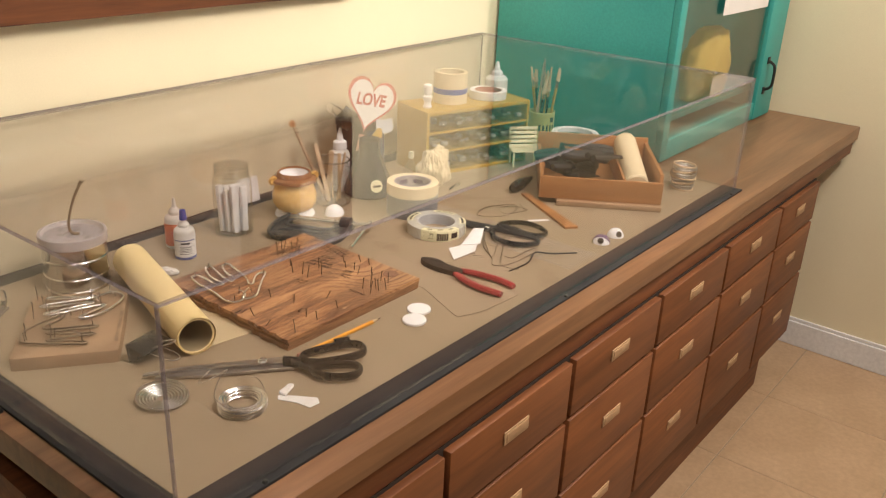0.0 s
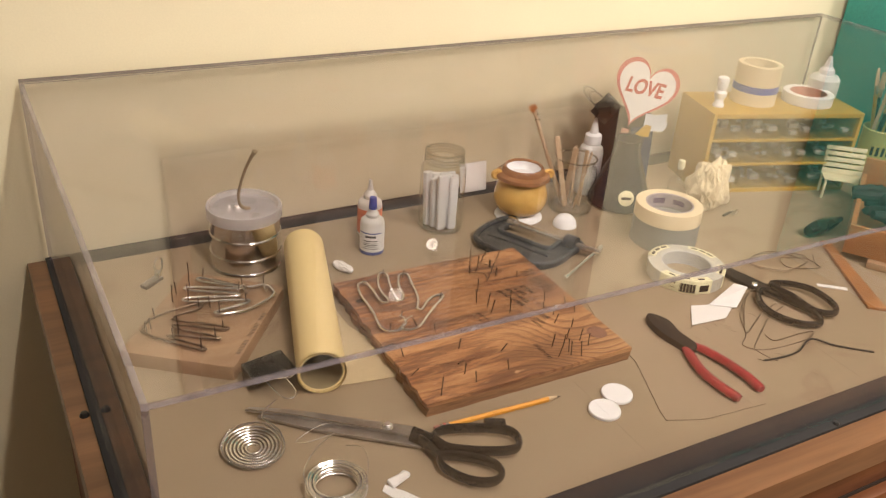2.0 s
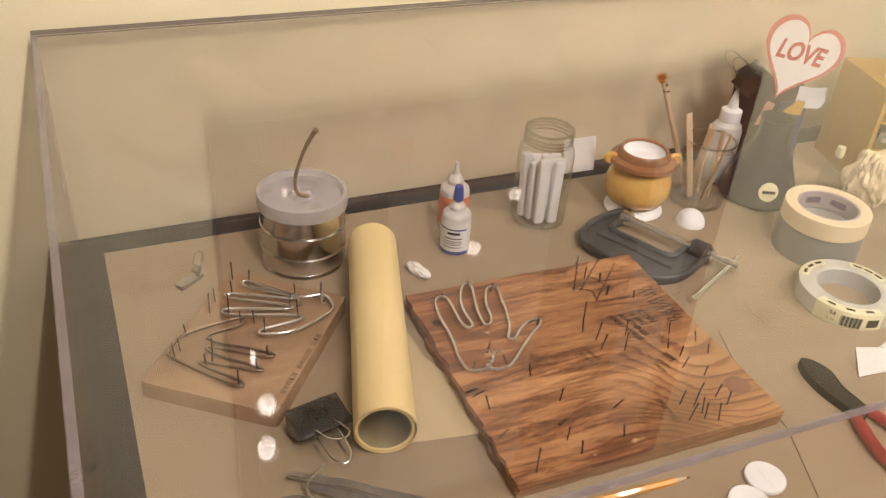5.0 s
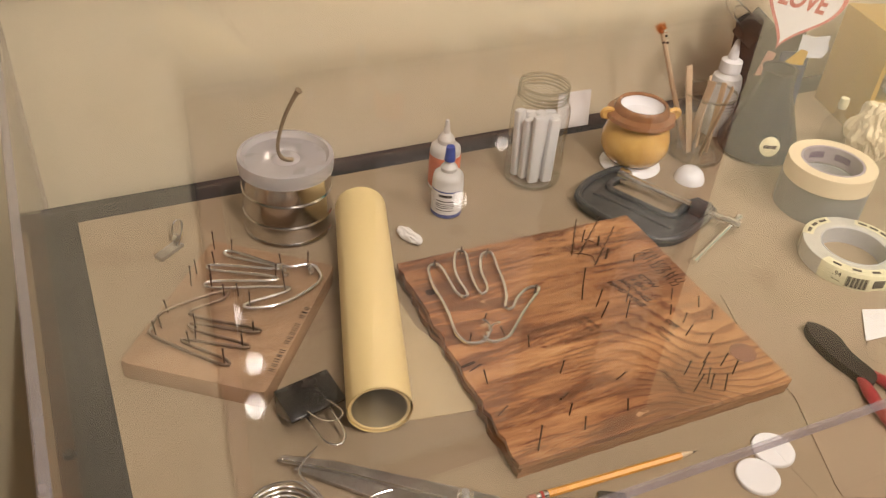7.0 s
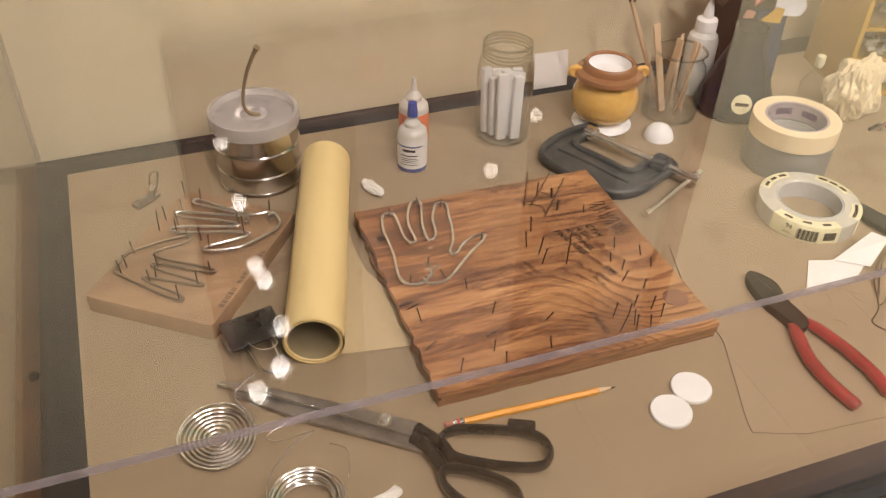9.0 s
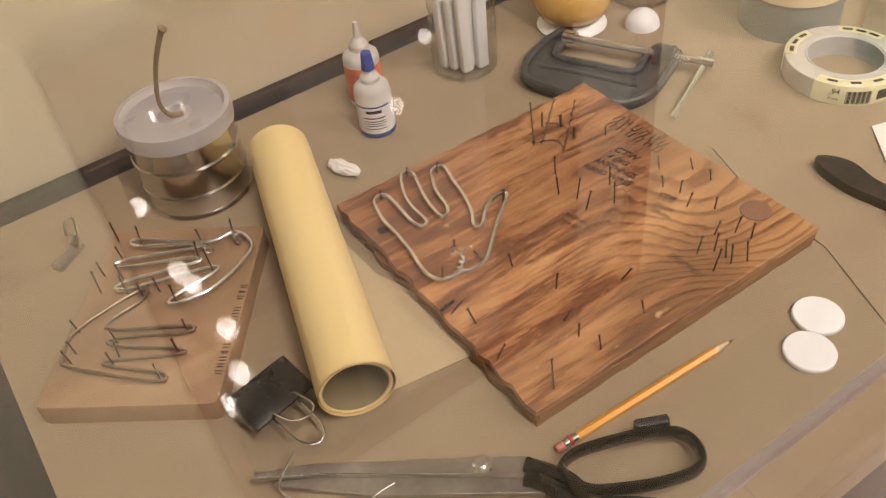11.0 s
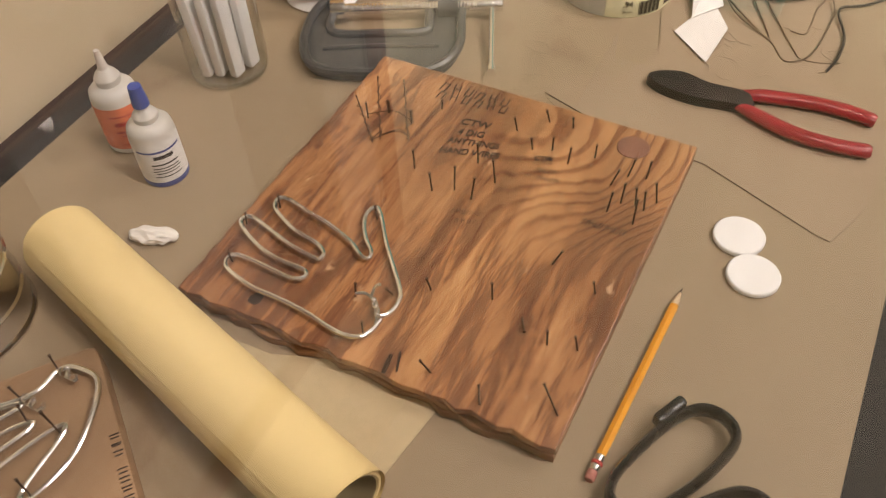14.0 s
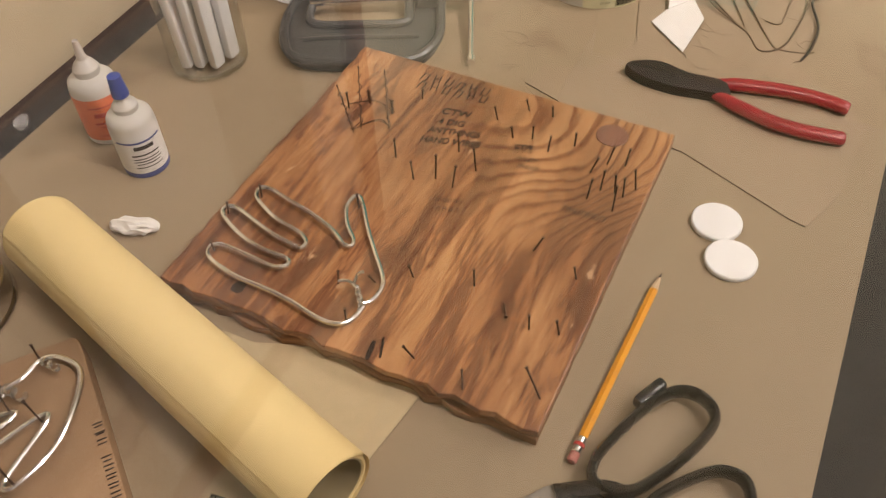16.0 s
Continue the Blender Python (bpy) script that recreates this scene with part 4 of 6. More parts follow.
# ---- crumpled white wrapper ----
bm = bmesh.new()
bmesh.ops.create_icosphere(bm, subdivisions=3, radius=1)
for v in bm.verts:
    n_ = noise.noise(v.co * 2.3) * 0.45 + noise.noise(v.co * 5.0) * 0.25
    v.co = Vector((v.co.x * 0.0225 * (1 + 0.2 * n_), v.co.y * 0.0085 * (1 + n_), max(0.0, 0.0065 + v.co.z * 0.0065 * (1 + n_))))
single("crumpled_wrapper", bm, M_PAPERW, at(0.402, 0.612, -68), "small crumpled white paper twist", "paper", smooth=0)


# ---- squeeze bottles ----
def squeeze_bottle(m, r, h, nozzle, body, label_mat, label, cap=None, cap_h=0.0):
    t = thing("squeeze_bottle", m, label, "bottle")
    part("body", bm_lathe([(0, 0.001), (r - 0.002, 0), (r, 0.002), (r, h * 0.84), (r * 0.95, h * 0.91), (r * 0.74, h * 0.97), (r * 0.5, h), (0, h)], 40), body, t)
    part("label", bm_lathe([(r + 0.0004, h * 0.10), (r + 0.0005, h * 0.11), (r + 0.0005, h * 0.76), (r + 0.0004, h * 0.77)], 40), label_mat, t)
    part("nozzle", bm_lathe([(r * 0.52, h - 0.001), (r * 0.55, h + nozzle * 0.18), (r * 0.42, h + nozzle * 0.32), (r * 0.22, h + nozzle * 0.45), (r * 0.12, h + nozzle), (0, h + nozzle)], 28), body, t)
    if cap:
        part("cap", bm_lathe([(r * 0.36, h + nozzle * 0.55), (r * 0.37, h + nozzle * 0.6), (r * 0.28, h + nozzle + cap_h), (0, h + nozzle + cap_h + 0.001)], 24), cap, t, "blue cap")
    return t


def wrap_bars(parent, r, rows, material, start=200, name="print_bar"):
    """Bars of print wrapped on a round label: rows of (height, thickness, degrees wide)."""
    for h, th, wide in rows:
        b, n = bmesh.new(), 10
        vs = []
        for k in range(n + 1):
            a = radians(start + wide * (k / n - 0.5))
            vs.append([b.verts.new((r * math.cos(a), r * math.sin(a), z)) for z in (h, h + th)])
        for p, q in zip(vs, vs[1:]):
            b.faces.new((p[0], q[0], q[1], p[1]))
        part(name, b, material, parent, smooth=0)


M_INKBLUE = surface("blue_label_print", (0.07, 0.09, 0.30), None, 60, 200, 0.5)
fb = squeeze_bottle(at(0.474, 0.658), 0.0205, 0.066, 0.027, M_MILK, M_PAPERW, "small clear squeeze bottle with white label and blue cap", M_BLUE, 0.008)
part("base_band", bm_lathe([(0.0207, 0.001), (0.0208, 0.002), (0.0208, 0.006), (0.0207, 0.0065)], 40), M_INKBLUE, fb, "violet band round the foot")
wrap_bars(fb, 0.0213, [(0.041, 0.0022, 120)], M_INKBLUE, 232)
wrap_bars(fb, 0.0213, [(0.034, 0.0040, 50), (0.027, 0.0016, 70), (0.023, 0.0010, 66), (0.020, 0.0010, 72), (0.017, 0.0010, 60), (0.013, 0.0010, 70)], M_INK, 238)
ob = squeeze_bottle(at(0.496, 0.719), 0.0215, 0.070, 0.034, M_MILK, M_ORANGE, "small clear squeeze bottle with an orange label", None)
wrap_bars(ob, 0.0223, [(0.044, 0.0014, 80), (0.034, 0.0046, 62), (0.026, 0.0022, 70), (0.022, 0.0016, 50), (0.012, 0.0014, 70)], M_REDINK, 240)


# ---- glass jars ----
def jar(m, r, h, label, neck=True):
    t = thing("glass_jar", m, label, "jar")
    prof = [(0, 0.002), (r * 0.86, 0.0015), (r * 0.97, 0.004), (r, 0.012), (r, h * 0.74), (r * 0.97, h * 0.80), (r * 0.84, h * 0.86), (r * 0.82, h * 0.87)]
    if neck:
        for k in range(3):
            z = h * (0.885 + 0.035 * k)
            prof += [(r * 0.82, z - 0.001), (r * 0.86, z), (r * 0.82, z + 0.0015)]
        prof += [(r * 0.82, h - 0.004), (r * 0.86, h - 0.002), (r * 0.84, h), (r * 0.80, h)]
    else:
        prof += [(r * 0.86, h * 0.95), (r * 0.92, h), (r * 0.88, h)]
    part("glass", bm_lathe(prof, 48), M_GLASS, t)
    for z in (0.885, 0.92, 0.955) if neck else (0.985,):
        part("thread", bm_tube([(r * (0.855 if neck else 0.905) * math.cos(2 * math.pi * k / 40), r * (0.855 if neck else 0.905) * math.sin(2 * math.pi * k / 40), h * z + (0.002 * math.sin(2 * math.pi * k / 40) if neck else 0)) for k in range(40)], 0.0012, 6, True), M_RIMGLASS, t)
    part("rim", bm_tube([(r * (0.83 if neck else 0.90) * math.cos(2 * math.pi * k / 48), r * (0.83 if neck else 0.90) * math.sin(2 * math.pi * k / 48), h) for k in range(48)], 0.0019, 8, True), M_RIMGLASS, t, "thick rounded rim")
    part("base_ring", bm_tube([(r * 0.93 * math.cos(2 * math.pi * k / 48), r * 0.93 * math.sin(2 * math.pi * k / 48), 0.003) for k in range(48)], 0.0022, 8, True), M_RIMGLASS, t)
    part("foot", bm_ring(r * 0.84, r * 0.70, 0.0022, 0.0036, 40), M_GLASS, t)
    return t


jar(at(0.629, 0.700), 0.041, 0.149, "tall clear glass jar of white sticks")
rnd = random.Random(12)
for k in range(11):
    a = k * 2.4
    x, y = 0.629 + 0.0052 * math.sqrt(k) * 1.5 * math.cos(a), 0.700 + 0.0052 * math.sqrt(k) * 1.5 * math.sin(a)
    single("white_stick", bm_box(0.0155, 0.0105, 0.096 + 0.012 * rnd.random(), 0, 0, 0, 0.003), M_WHITE, pose(x, y, TZ + 0.0045, rnd.uniform(-2, 2), rnd.uniform(-3, 3), rnd.uniform(-25, 25)), "white foam stick standing in the glass jar", "stick", "sticks in the glass jar")
jar(at(0.908, 0.680), 0.043, 0.108, "wide clear glass jar of sticks and brushes", False)
for k, (dx, dy, rx, ry, ln) in enumerate(((-0.012, 0.0, -4, -13, 0.15), (0.010, 0.01, -6, 8, 0.115), (0.0, -0.012, 8, -6, 0.125), (0.015, -0.006, 10, 10, 0.11), (-0.008, 0.012, -8, -8, 0.13))):
    single("craft_stick", bm_box(0.011, 0.0022, ln, 0, 0, 0, 0.001), M_STRAW, pose(0.908 + dx, 0.680 + dy, TZ + 0.006, rx, ry, 30 * k), "pale flat wooden craft stick in the jar", "stick", "sticks in the wide jar")
gs = thing("painted_stick", pose(0.898, 0.690, TZ + 0.006, -12, -20, 10), "tall spotted stick with a tuft of orange fluff", "stick")
part("shaft", bm_tube([(0, 0, 0), (0, 0, 0.12), (0.001, 0, 0.205)], 0.0038, 8, taper=lambda u: 1.2 - 0.4 * u), M_STRAW, gs)
bm = None
for k in range(90):
    d = Vector((rnd.gauss(0, 1), rnd.gauss(0, 1), rnd.gauss(0.9, 0.8))).normalized() * rnd.uniform(0.35, 0.6)
    bm = bm_tube([Vector((0, 0, 0.208)), Vector((0, 0, 0.208)) + d * 0.010, Vector((0, 0, 0.210)) + d * 0.021], 0.0013, 4, taper=lambda u: 1.1 - u, bm=bm)
part("tuft", bm, M_FLUFF, gs, "orange fluffy tuft")
for z in (0.197, 0.186, 0.19):
    part("spot", bm_lathe([(0, 0.0022), (0.0018, 0.0014), (0.0024, 0)], 10, 0.004 if z != 0.19 else -0.003, -0.0035, z), M_INK, gs)

# white card leaning behind the jar
single("white_card", bm_box(0.060, 0.001, 0.060, 0, 0, 0), M_PAPERW, at(0.764, 0.812, 0, 0.001, -8), "small white card leaning on the back of the case", "card", smooth=0)

# ---- ochre ceramic mug: plain shape ----
mug = thing("ceramic_mug", at(0.791, 0.685) @ Matrix.Diagonal((1, 1, 0.93, 1)), "round ochre ceramic mug with a brown rim", "mug")
part("body", bm_lathe([(0, 0.014), (0.030, 0.013), (0.043, 0.022), (0.0505, 0.040), (0.050, 0.058), (0.044, 0.078), (0.038, 0.088), (0.037, 0.094)], 56), M_OCHRE, mug)
part("rim", bm_lathe([(0.037, 0.090), (0.046, 0.088), (0.052, 0.090), (0.050, 0.096), (0.041, 0.100), (0.039, 0.108), (0.036, 0.112), (0.033, 0.111), (0.032, 0.105), (0.0315, 0.095)], 56), M_BROWNGLAZE, mug, "brown glazed rim like a hat brim")
part("inside", bm_lathe([(0.0316, 0.108), (0.0312, 0.100), (0.027, 0.094), (0, 0.093)], 40), M_WHITE, mug, "white glazed inside")
part("foot", bm_lathe([(0, 0), (0.040, 0), (0.046, 0.003), (0.042, 0.010), (0.033, 0.016), (0, 0.017)], 40), M_WHITE, mug, "white glazed foot")
for s in (-1, 1):
    a = radians(-108)
    ex, ey = s * 0.050 * -math.sin(a), s * 0.050 * math.cos(a)
    part("lug", moved(bm_lathe([(0, -0.005), (0.008, -0.004), (0.0115, 0), (0.008, 0.004), (0.003, 0.002), (0, 0.0015)], 24), Matrix.Translation((ex, ey, 0.094)) @ Matrix.Rotation(a, 4, "Z") @ Matrix.Rotation(radians(90), 4, "Y")), M_OCHRE, mug, "small round lug")

# ---- half ball ----
bm = bm_lathe([(0, 0)] + [(0.0225 * math.cos(radians(a)), 0.0225 * math.sin(radians(a))) for a in range(0, 90, 9)] + [(0, 0.0225)], 40)
single("half_ball", bm, M_WHITE, at(0.855, 0.621), "smooth white plastic half ball", "half ball")

# ---- C-clamp ----
clamp = thing("c_clamp", at(0, 0), "grey painted iron C-clamp with a steel screw", "clamp")
outline = smooth_path([(x, y, 0) for x, y in ((0.764, 0.661), (0.729, 0.660), (0.683, 0.641), (0.654, 0.608), (0.669, 0.555), (0.687, 0.518), (0.708, 0.493), (0.746, 0.490), (0.790, 0.509), (0.823, 0.527), (0.811, 0.554), (0.776, 0.540), (0.754, 0.535), (0.732, 0.576), (0.713, 0.616), (0.723, 0.634), (0.748, 0.644))], 4, True)
part("body", bm_plate([(p.x, p.y) for p in outline], 0.001, 0.0115, 0.003), M_IRON, clamp)
part("flange", bm_tube([(p.x, p.y, 0.0125) for p in outline], 0.0052, 10, True), M_IRON, clamp, "rounded raised edge of the body")
inner = smooth_path([(x, y, 0) for x, y in ((0.684, 0.618), (0.695, 0.600), (0.713, 0.566), (0.728, 0.532), (0.740, 0.510))], 5)
part("web", bm_tube([(p.x, p.y, 0.0115) for p in inner], 0.0030, 8), M_IRON, clamp, "raised rib of the body")
A, B = Vector((0.7455, 0.642, 0.016)), Vector((0.830, 0.478, 0.016))
ax = (B - A).normalized()
side = ax.cross(Vector((0, 0, 1)))
pts = []
for k in range(420):
    u = k / 419
    pts.append(A + (B - A) * (0.06 + 0.80 * u) + 0.0055 * (math.cos(u * 2 * math.pi * 42) * side + math.sin(u * 2 * math.pi * 42) * Vector((0, 0, 1))))
part("screw", bm_tube([A + (B - A) * u for u in (0.05, 0.4, 0.8, 0.9)], 0.0056, 14), M_STEEL, clamp, "threaded steel screw")
part("thread", bm_tube(pts, 0.0011, 4), M_STEEL, clamp)
part("swivel_pad", bm_tube([A - ax * 0.003, A + ax * 0.012], 0.0105, 24), M_STEEL, clamp)
part("collar", bm_tube([A + (B - A) * 0.62, A + (B - A) * 0.735], 0.0145, 20), M_IRON, clamp)
part("screw_head", bm_tube([A + (B - A) * 0.88, A + (B - A) * 1.0], 0.0072, 16), M_STEEL, clamp)
h0, h1 = Vector((0.840, 0.495, 0.017)), Vector((0.733, 0.446, 0.006))
part("bar", bm_tube([h0, h1], 0.0033, 12), M_STEEL, clamp, "sliding steel bar")
for h in (h0, h1):
    part("bar_end", bm_tube([h - (h1 - h0).normalized() * 0.004, h + (h1 - h0).normalized() * 0.004], 0.0050, 12), M_STEEL, clamp)

# ---- tape rolls ----
tape = thing("tape_roll", at(0.995, 0.505), "thick roll of silver-grey tape", "tape", "tape rolls")
part("tape", bm_ring(0.0605, 0.040, 0, 0.050, 64), M_SILVERTAPE, tape)
part("core", bm_ring(0.0399, 0.038, 0.0002, 0.0478, 48), M_GREYCORE, tape)
tape = thing("tape_roll", at(0.993, 0.503, 0, 0.0503), "roll of cream masking tape stacked on grey tape", "tape", "tape rolls")
part("tape", bm_ring(0.0605, 0.0435, 0, 0.027, 64), M_CREAMTAPE, tape)
part("core", bm_ring(0.0434, 0.040, 0.0002, 0.0268, 48), M_CORE, tape, "purple-grey printed core")
M_LABELDARK = surface("dark_core_print", (0.10, 0.05, 0.14), None, 60, 200, 0.5)
for a in (20, 75, 130, 190, 250, 310):
    wrap_bars(tape, 0.0397, [(0.008, 0.010, 34)], M_LABELDARK, a)
tape = thing("tape_roll", at(0.941, 0.386, 10), "roll of clear-wrapped pale tape with a printed yellow label", "tape", "tape rolls")
M_WRAP = surface("clear_wrapped_tape", (0.60, 0.58, 0.50), (0.50, 0.49, 0.43), 20, 120, 0.18, coat=0.5, bump=0.03)
part("tape", bm_ring(0.0655, 0.043, 0, 0.025, 64), M_WRAP, tape)
part("core", bm_ring(0.0429, 0.0405, 0.0002, 0.0248, 48), M_GREYCORE, tape)
for a0, a1 in ((-15, 35), (70, 125), (178, 258), (285, 320)):
    bm, n = bmesh.new(), 14
    rows = []
    for k in range(n + 1):
        a = radians(a0 + (a1 - a0) * k / n)
        rows.append([bm.verts.new((r * math.cos(a), r * math.sin(a), z)) for r, z in ((0.0657, 0.0005), (0.0658, 0.0245), (0.065, 0.0253), (0.052, 0.0253))])
    for p, q in zip(rows, rows[1:]):
        for i in range(3):
            bm.faces.new((p[i], q[i], q[i + 1], p[i + 1]))
    part("label", bm, M_YGREEN, tape, "pale yellow printed label")
    for k in range(3):
        a = radians(a0 + (a1 - a0) * (0.2 + 0.3 * k))
        bm = bm_box(0.0042, 0.011, 0.0003, 0, 0, 0)
        o = part("print_bar", bm, M_INK, tape, smooth=0)
        o.matrix_local = pose(0.058 * math.cos(a), 0.058 * math.sin(a), 0.0254, 0, 0, math.degrees(a))
for k in range(16):
    wrap_bars(tape, 0.0661, [(0.003, 0.016, 0.6 + 0.5 * (k * 7 % 3))], M_INK, 210 + 1.5 * k)
wrap_bars(tape, 0.0661, [(0.006, 0.012, 14)], M_INK, 246)
for text, size, z, a in ((".94", 0.010, 0.017, 199), ("24 mm", 0.0045, 0.008, 199)):
    lettering(text, size, M_INK, tape, pose(0.0664 * math.cos(radians(a)), 0.0664 * math.sin(radians(a)), z, 90, 0, a + 90), 0.9, 0.0001)

# ---- pencil ----
pen = thing("pencil", at(0.357, 0.197, -2.5, 0.0038), "sharpened yellow wooden pencil with a worn pink eraser", "pencil")
L_ = 0.1855


def along_x(bm):
    return moved(bm, Matrix.Rotation(radians(90), 4, "Y"))


part("shaft", along_x(bm_lathe([(0.0037, 0.020), (0.0037, L_ - 0.018)], 6)), M_PENCIL, pen, smooth=0)
part("sharpened_wood", along_x(bm_lathe([(0.0037, L_ - 0.018), (0.0012, L_ - 0.004)], 16)), M_STRAW, pen)
part("lead", along_x(bm_lathe([(0.0012, L_ - 0.004), (0.0002, L_ + 0.002), (0, L_ + 0.002)], 10)), M_INK, pen)
part("ferrule", along_x(bm_lathe([(0.0037, 0.0075), (0.0041, 0.008), (0.0037, 0.0100), (0.0041, 0.0115), (0.0037, 0.0125), (0.0041, 0.0160), (0.0039, 0.0202)], 20)), M_STEEL, pen, "ridged metal ferrule")
part("ferrule_band", along_x(bm_lathe([(0.00405, 0.0125), (0.0042, 0.0128), (0.0042, 0.0150), (0.00405, 0.0153)], 20)), M_REDINK, pen, "red painted band")
part("eraser", along_x(bm_lathe([(0, 0), (0.003, 0.0002), (0.0036, 0.0015), (0.0036, 0.0080)], 16)), M_RUBBER, pen)

# ---- white discs ----
for x, y in ((0.619, 0.163), (0.582, 0.142)):
    single("plastic_disc", bm_lathe([(0, 0), (0.0205, 0), (0.0215, 0.001), (0.0215, 0.0042), (0.0205, 0.0052), (0, 0.0052)], 48), M_WHITE, at(x, y), "flat round white plastic disc", "disc", "white discs")

# ---- diagonal pliers ----
pl = thing("cutting_pliers", at(0, 0), "dark steel cutting pliers with red dipped handles", "pliers")
head = smooth_path([(0.787 + 0.8 * (x - 0.787), y, 0) for x, y in ((0.7835, 0.2985), (0.799, 0.290), (0.8085, 0.268), (0.801, 0.240), (0.803, 0.206), (0.792, 0.196), (0.777, 0.194), (0.770, 0.222), (0.765, 0.248), (0.769, 0.280))], 4, True)
part("jaw", bm_plate([(p.x, p.y) for p in head], 0.001, 0.0125, 0.003), M_DARKSTEEL, pl)
part("rivet", bm_lathe([(0, 0.0008), (0.0045, 0.0006), (0.0055, 0)], 24, 0.7855, 0.248, 0.0125), M_DARKSTEEL, pl)
part("cutting_edge", bm_box(0.0012, 0.036, 0.0006, 0, 0, 0), M_BLACKMETAL, pl).matrix_local = pose(0.7875, 0.277, 0.0123, 0, 0, 6)
part("handle", bm_tube(smooth_path([(0.794, 0.214, 0.007), (0.803, 0.190, 0.0075), (0.811, 0.150, 0.008), (0.8135, 0.115, 0.008), (0.8100, 0.086, 0.0075)], 6), 0.0078, 12, taper=lambda u: 0.62 + 0.38 * min(1, u * 4) - (0.25 if u > 0.985 else 0), flat=0.8), M_RED, pl, "red vinyl handle grip")
part("handle", bm_tube(smooth_path([(0.783, 0.212, 0.007), (0.772, 0.186, 0.0075), (0.761, 0.150, 0.008), (0.760, 0.115, 0.008), (0.7655, 0.083, 0.0075)], 6), 0.0078, 12, taper=lambda u: 0.62 + 0.38 * min(1, u * 4) - (0.25 if u > 0.985 else 0), flat=0.8), M_RED, pl, "red vinyl handle grip")

# ---- tailor's shears ----
sh = thing("tailor_shears", at(0, 0), "long steel tailor's shears with worn black handles", "scissors")
part("blade", bm_plate([(0.152, 0.3165), (0.158, 0.3200), (0.200, 0.2975), (0.292, 0.2335), (0.330, 0.2060), (0.342, 0.190), (0.332, 0.180), (0.300, 0.2080), (0.200, 0.2850)], 0.007, 0.0105, 0.0008), M_DULL, sh, "grey steel blade", smooth=0)
part("blade", bm_plate([(0.164, 0.3035), (0.168, 0.3055), (0.250, 0.2560), (0.315, 0.2150), (0.340, 0.195), (0.326, 0.172), (0.290, 0.1990), (0.220, 0.2510)], 0.0025, 0.0065, 0.0008), M_DULL, sh, "grey steel blade", smooth=0)
part("ground_edge", bm_tube([(0.156, 0.3150, 0.0102), (0.200, 0.2860, 0.0104), (0.300, 0.2090, 0.0104)], 0.0008, 6), M_STEEL, sh, "bright ground cutting edge")
part("pivot_screw", bm_lathe([(0, 0.005), (0.0040, 0.005), (0.0050, 0.0042), (0.0050, 0.0018), (0.0075, 0.0014), (0.0085, 0)], 24, 0.3015, 0.2175, 0.0105), M_STEEL, sh, "raised round pivot screw")
part("neck", bm_tube(smooth_path([(0.328, 0.198, 0.008), (0.338, 0.183, 0.009), (0.346, 0.168, 0.010), (0.348, 0.150, 0.011)], 5), 0.0062, 10, taper=lambda u: 1.2 - 0.35 * u), M_BLACKENAMEL, sh)
part("neck", bm_tube(smooth_path([(0.322, 0.190, 0.008), (0.330, 0.176, 0.009), (0.334, 0.158, 0.010), (0.336, 0.142, 0.010)], 5), 0.0060, 10, taper=lambda u: 1.2 - 0.35 * u), M_BLACKENAMEL, sh)
part("long_bow", bm_tube(smooth_path([(x, y, 0.012) for x, y in ((0.345, 0.176), (0.362, 0.182), (0.392, 0.173), (0.421, 0.160), (0.438, 0.145), (0.438, 0.127), (0.425, 0.117), (0.399, 0.124), (0.370, 0.139), (0.350, 0.154))], 5, True), 0.0037, 10, True, flat=2.0), M_BLACKENAMEL, sh, "long black finger bow")
part("thumb_bow", bm_tube(smooth_path([(x, y, 0.011) for x, y in ((0.336, 0.142), (0.352, 0.138), (0.374, 0.122), (0.390, 0.104), (0.389, 0.087), (0.372, 0.081), (0.351, 0.092), (0.336, 0.113), (0.331, 0.130))], 5, True), 0.0037, 10, True, flat=2.0), M_BLACKENAMEL, sh, "round black thumb bow")
part("stop", bm_box(0.028, 0.009, 0.012, 0, 0, 0, 0.003), M_BLACKENAMEL, sh).matrix_local = pose(0.424, 0.164, 0.010, 0, 0, -26)

# ---- coils of wire ----
coil = thing("flat_wire_coil", at(0.143, 0.254), "flat spiral coil of bright wire", "wire coil")
pts = []
for k in range(7 * 28):
    u = k / (7 * 28 - 1)
    r = 0.006 + 0.0315 * u
    pts.append((r * math.cos(k * 2 * math.pi / 28), r * 1.06 * math.sin(k * 2 * math.pi / 28), 0.0016 + 0.003 * u * (1 if k % 2 else 1)))
part("spiral", bm_tube(pts, 0.0015, 7), M_STEEL, coil)
part("loose_turn", bm_tube(smooth_path([(0.036, 0.005, 0.006), (0.020, 0.032, 0.009), (-0.014, 0.034, 0.010), (-0.036, 0.008, 0.008), (-0.028, -0.024, 0.006), (0.0, -0.040, 0.005), (0.03, -0.024, 0.005), (0.036, 0.010, 0.008), (0.024, 0.040, 0.012), (0.048, 0.062, 0.013)], 8), 0.0013, 6), M_STEEL, coil)
coil = thing("wire_coil", at(0.208, 0.150), "stacked coil of bright wire with a loose end", "wire coil")
rnd = random.Random(5)
for lay in range(4):
    for ring_ in range(3):
        r = 0.0255 + 0.0042 * ring_ + rnd.uniform(-0.0006, 0.0006)
        pts = [((r + 0.0006 * math.sin(3 * a + lay)) * math.cos(a), (r + 0.0006 * math.cos(2 * a + lay)) * math.sin(a), 0.0022 + 0.0042 * lay + 0.0008 * math.sin(a + lay)) for a in [2 * math.pi * k / 40 for k in range(40)]]
        part("turn", bm_tube(pts, 0.0019, 7, True), M_STEEL, coil)
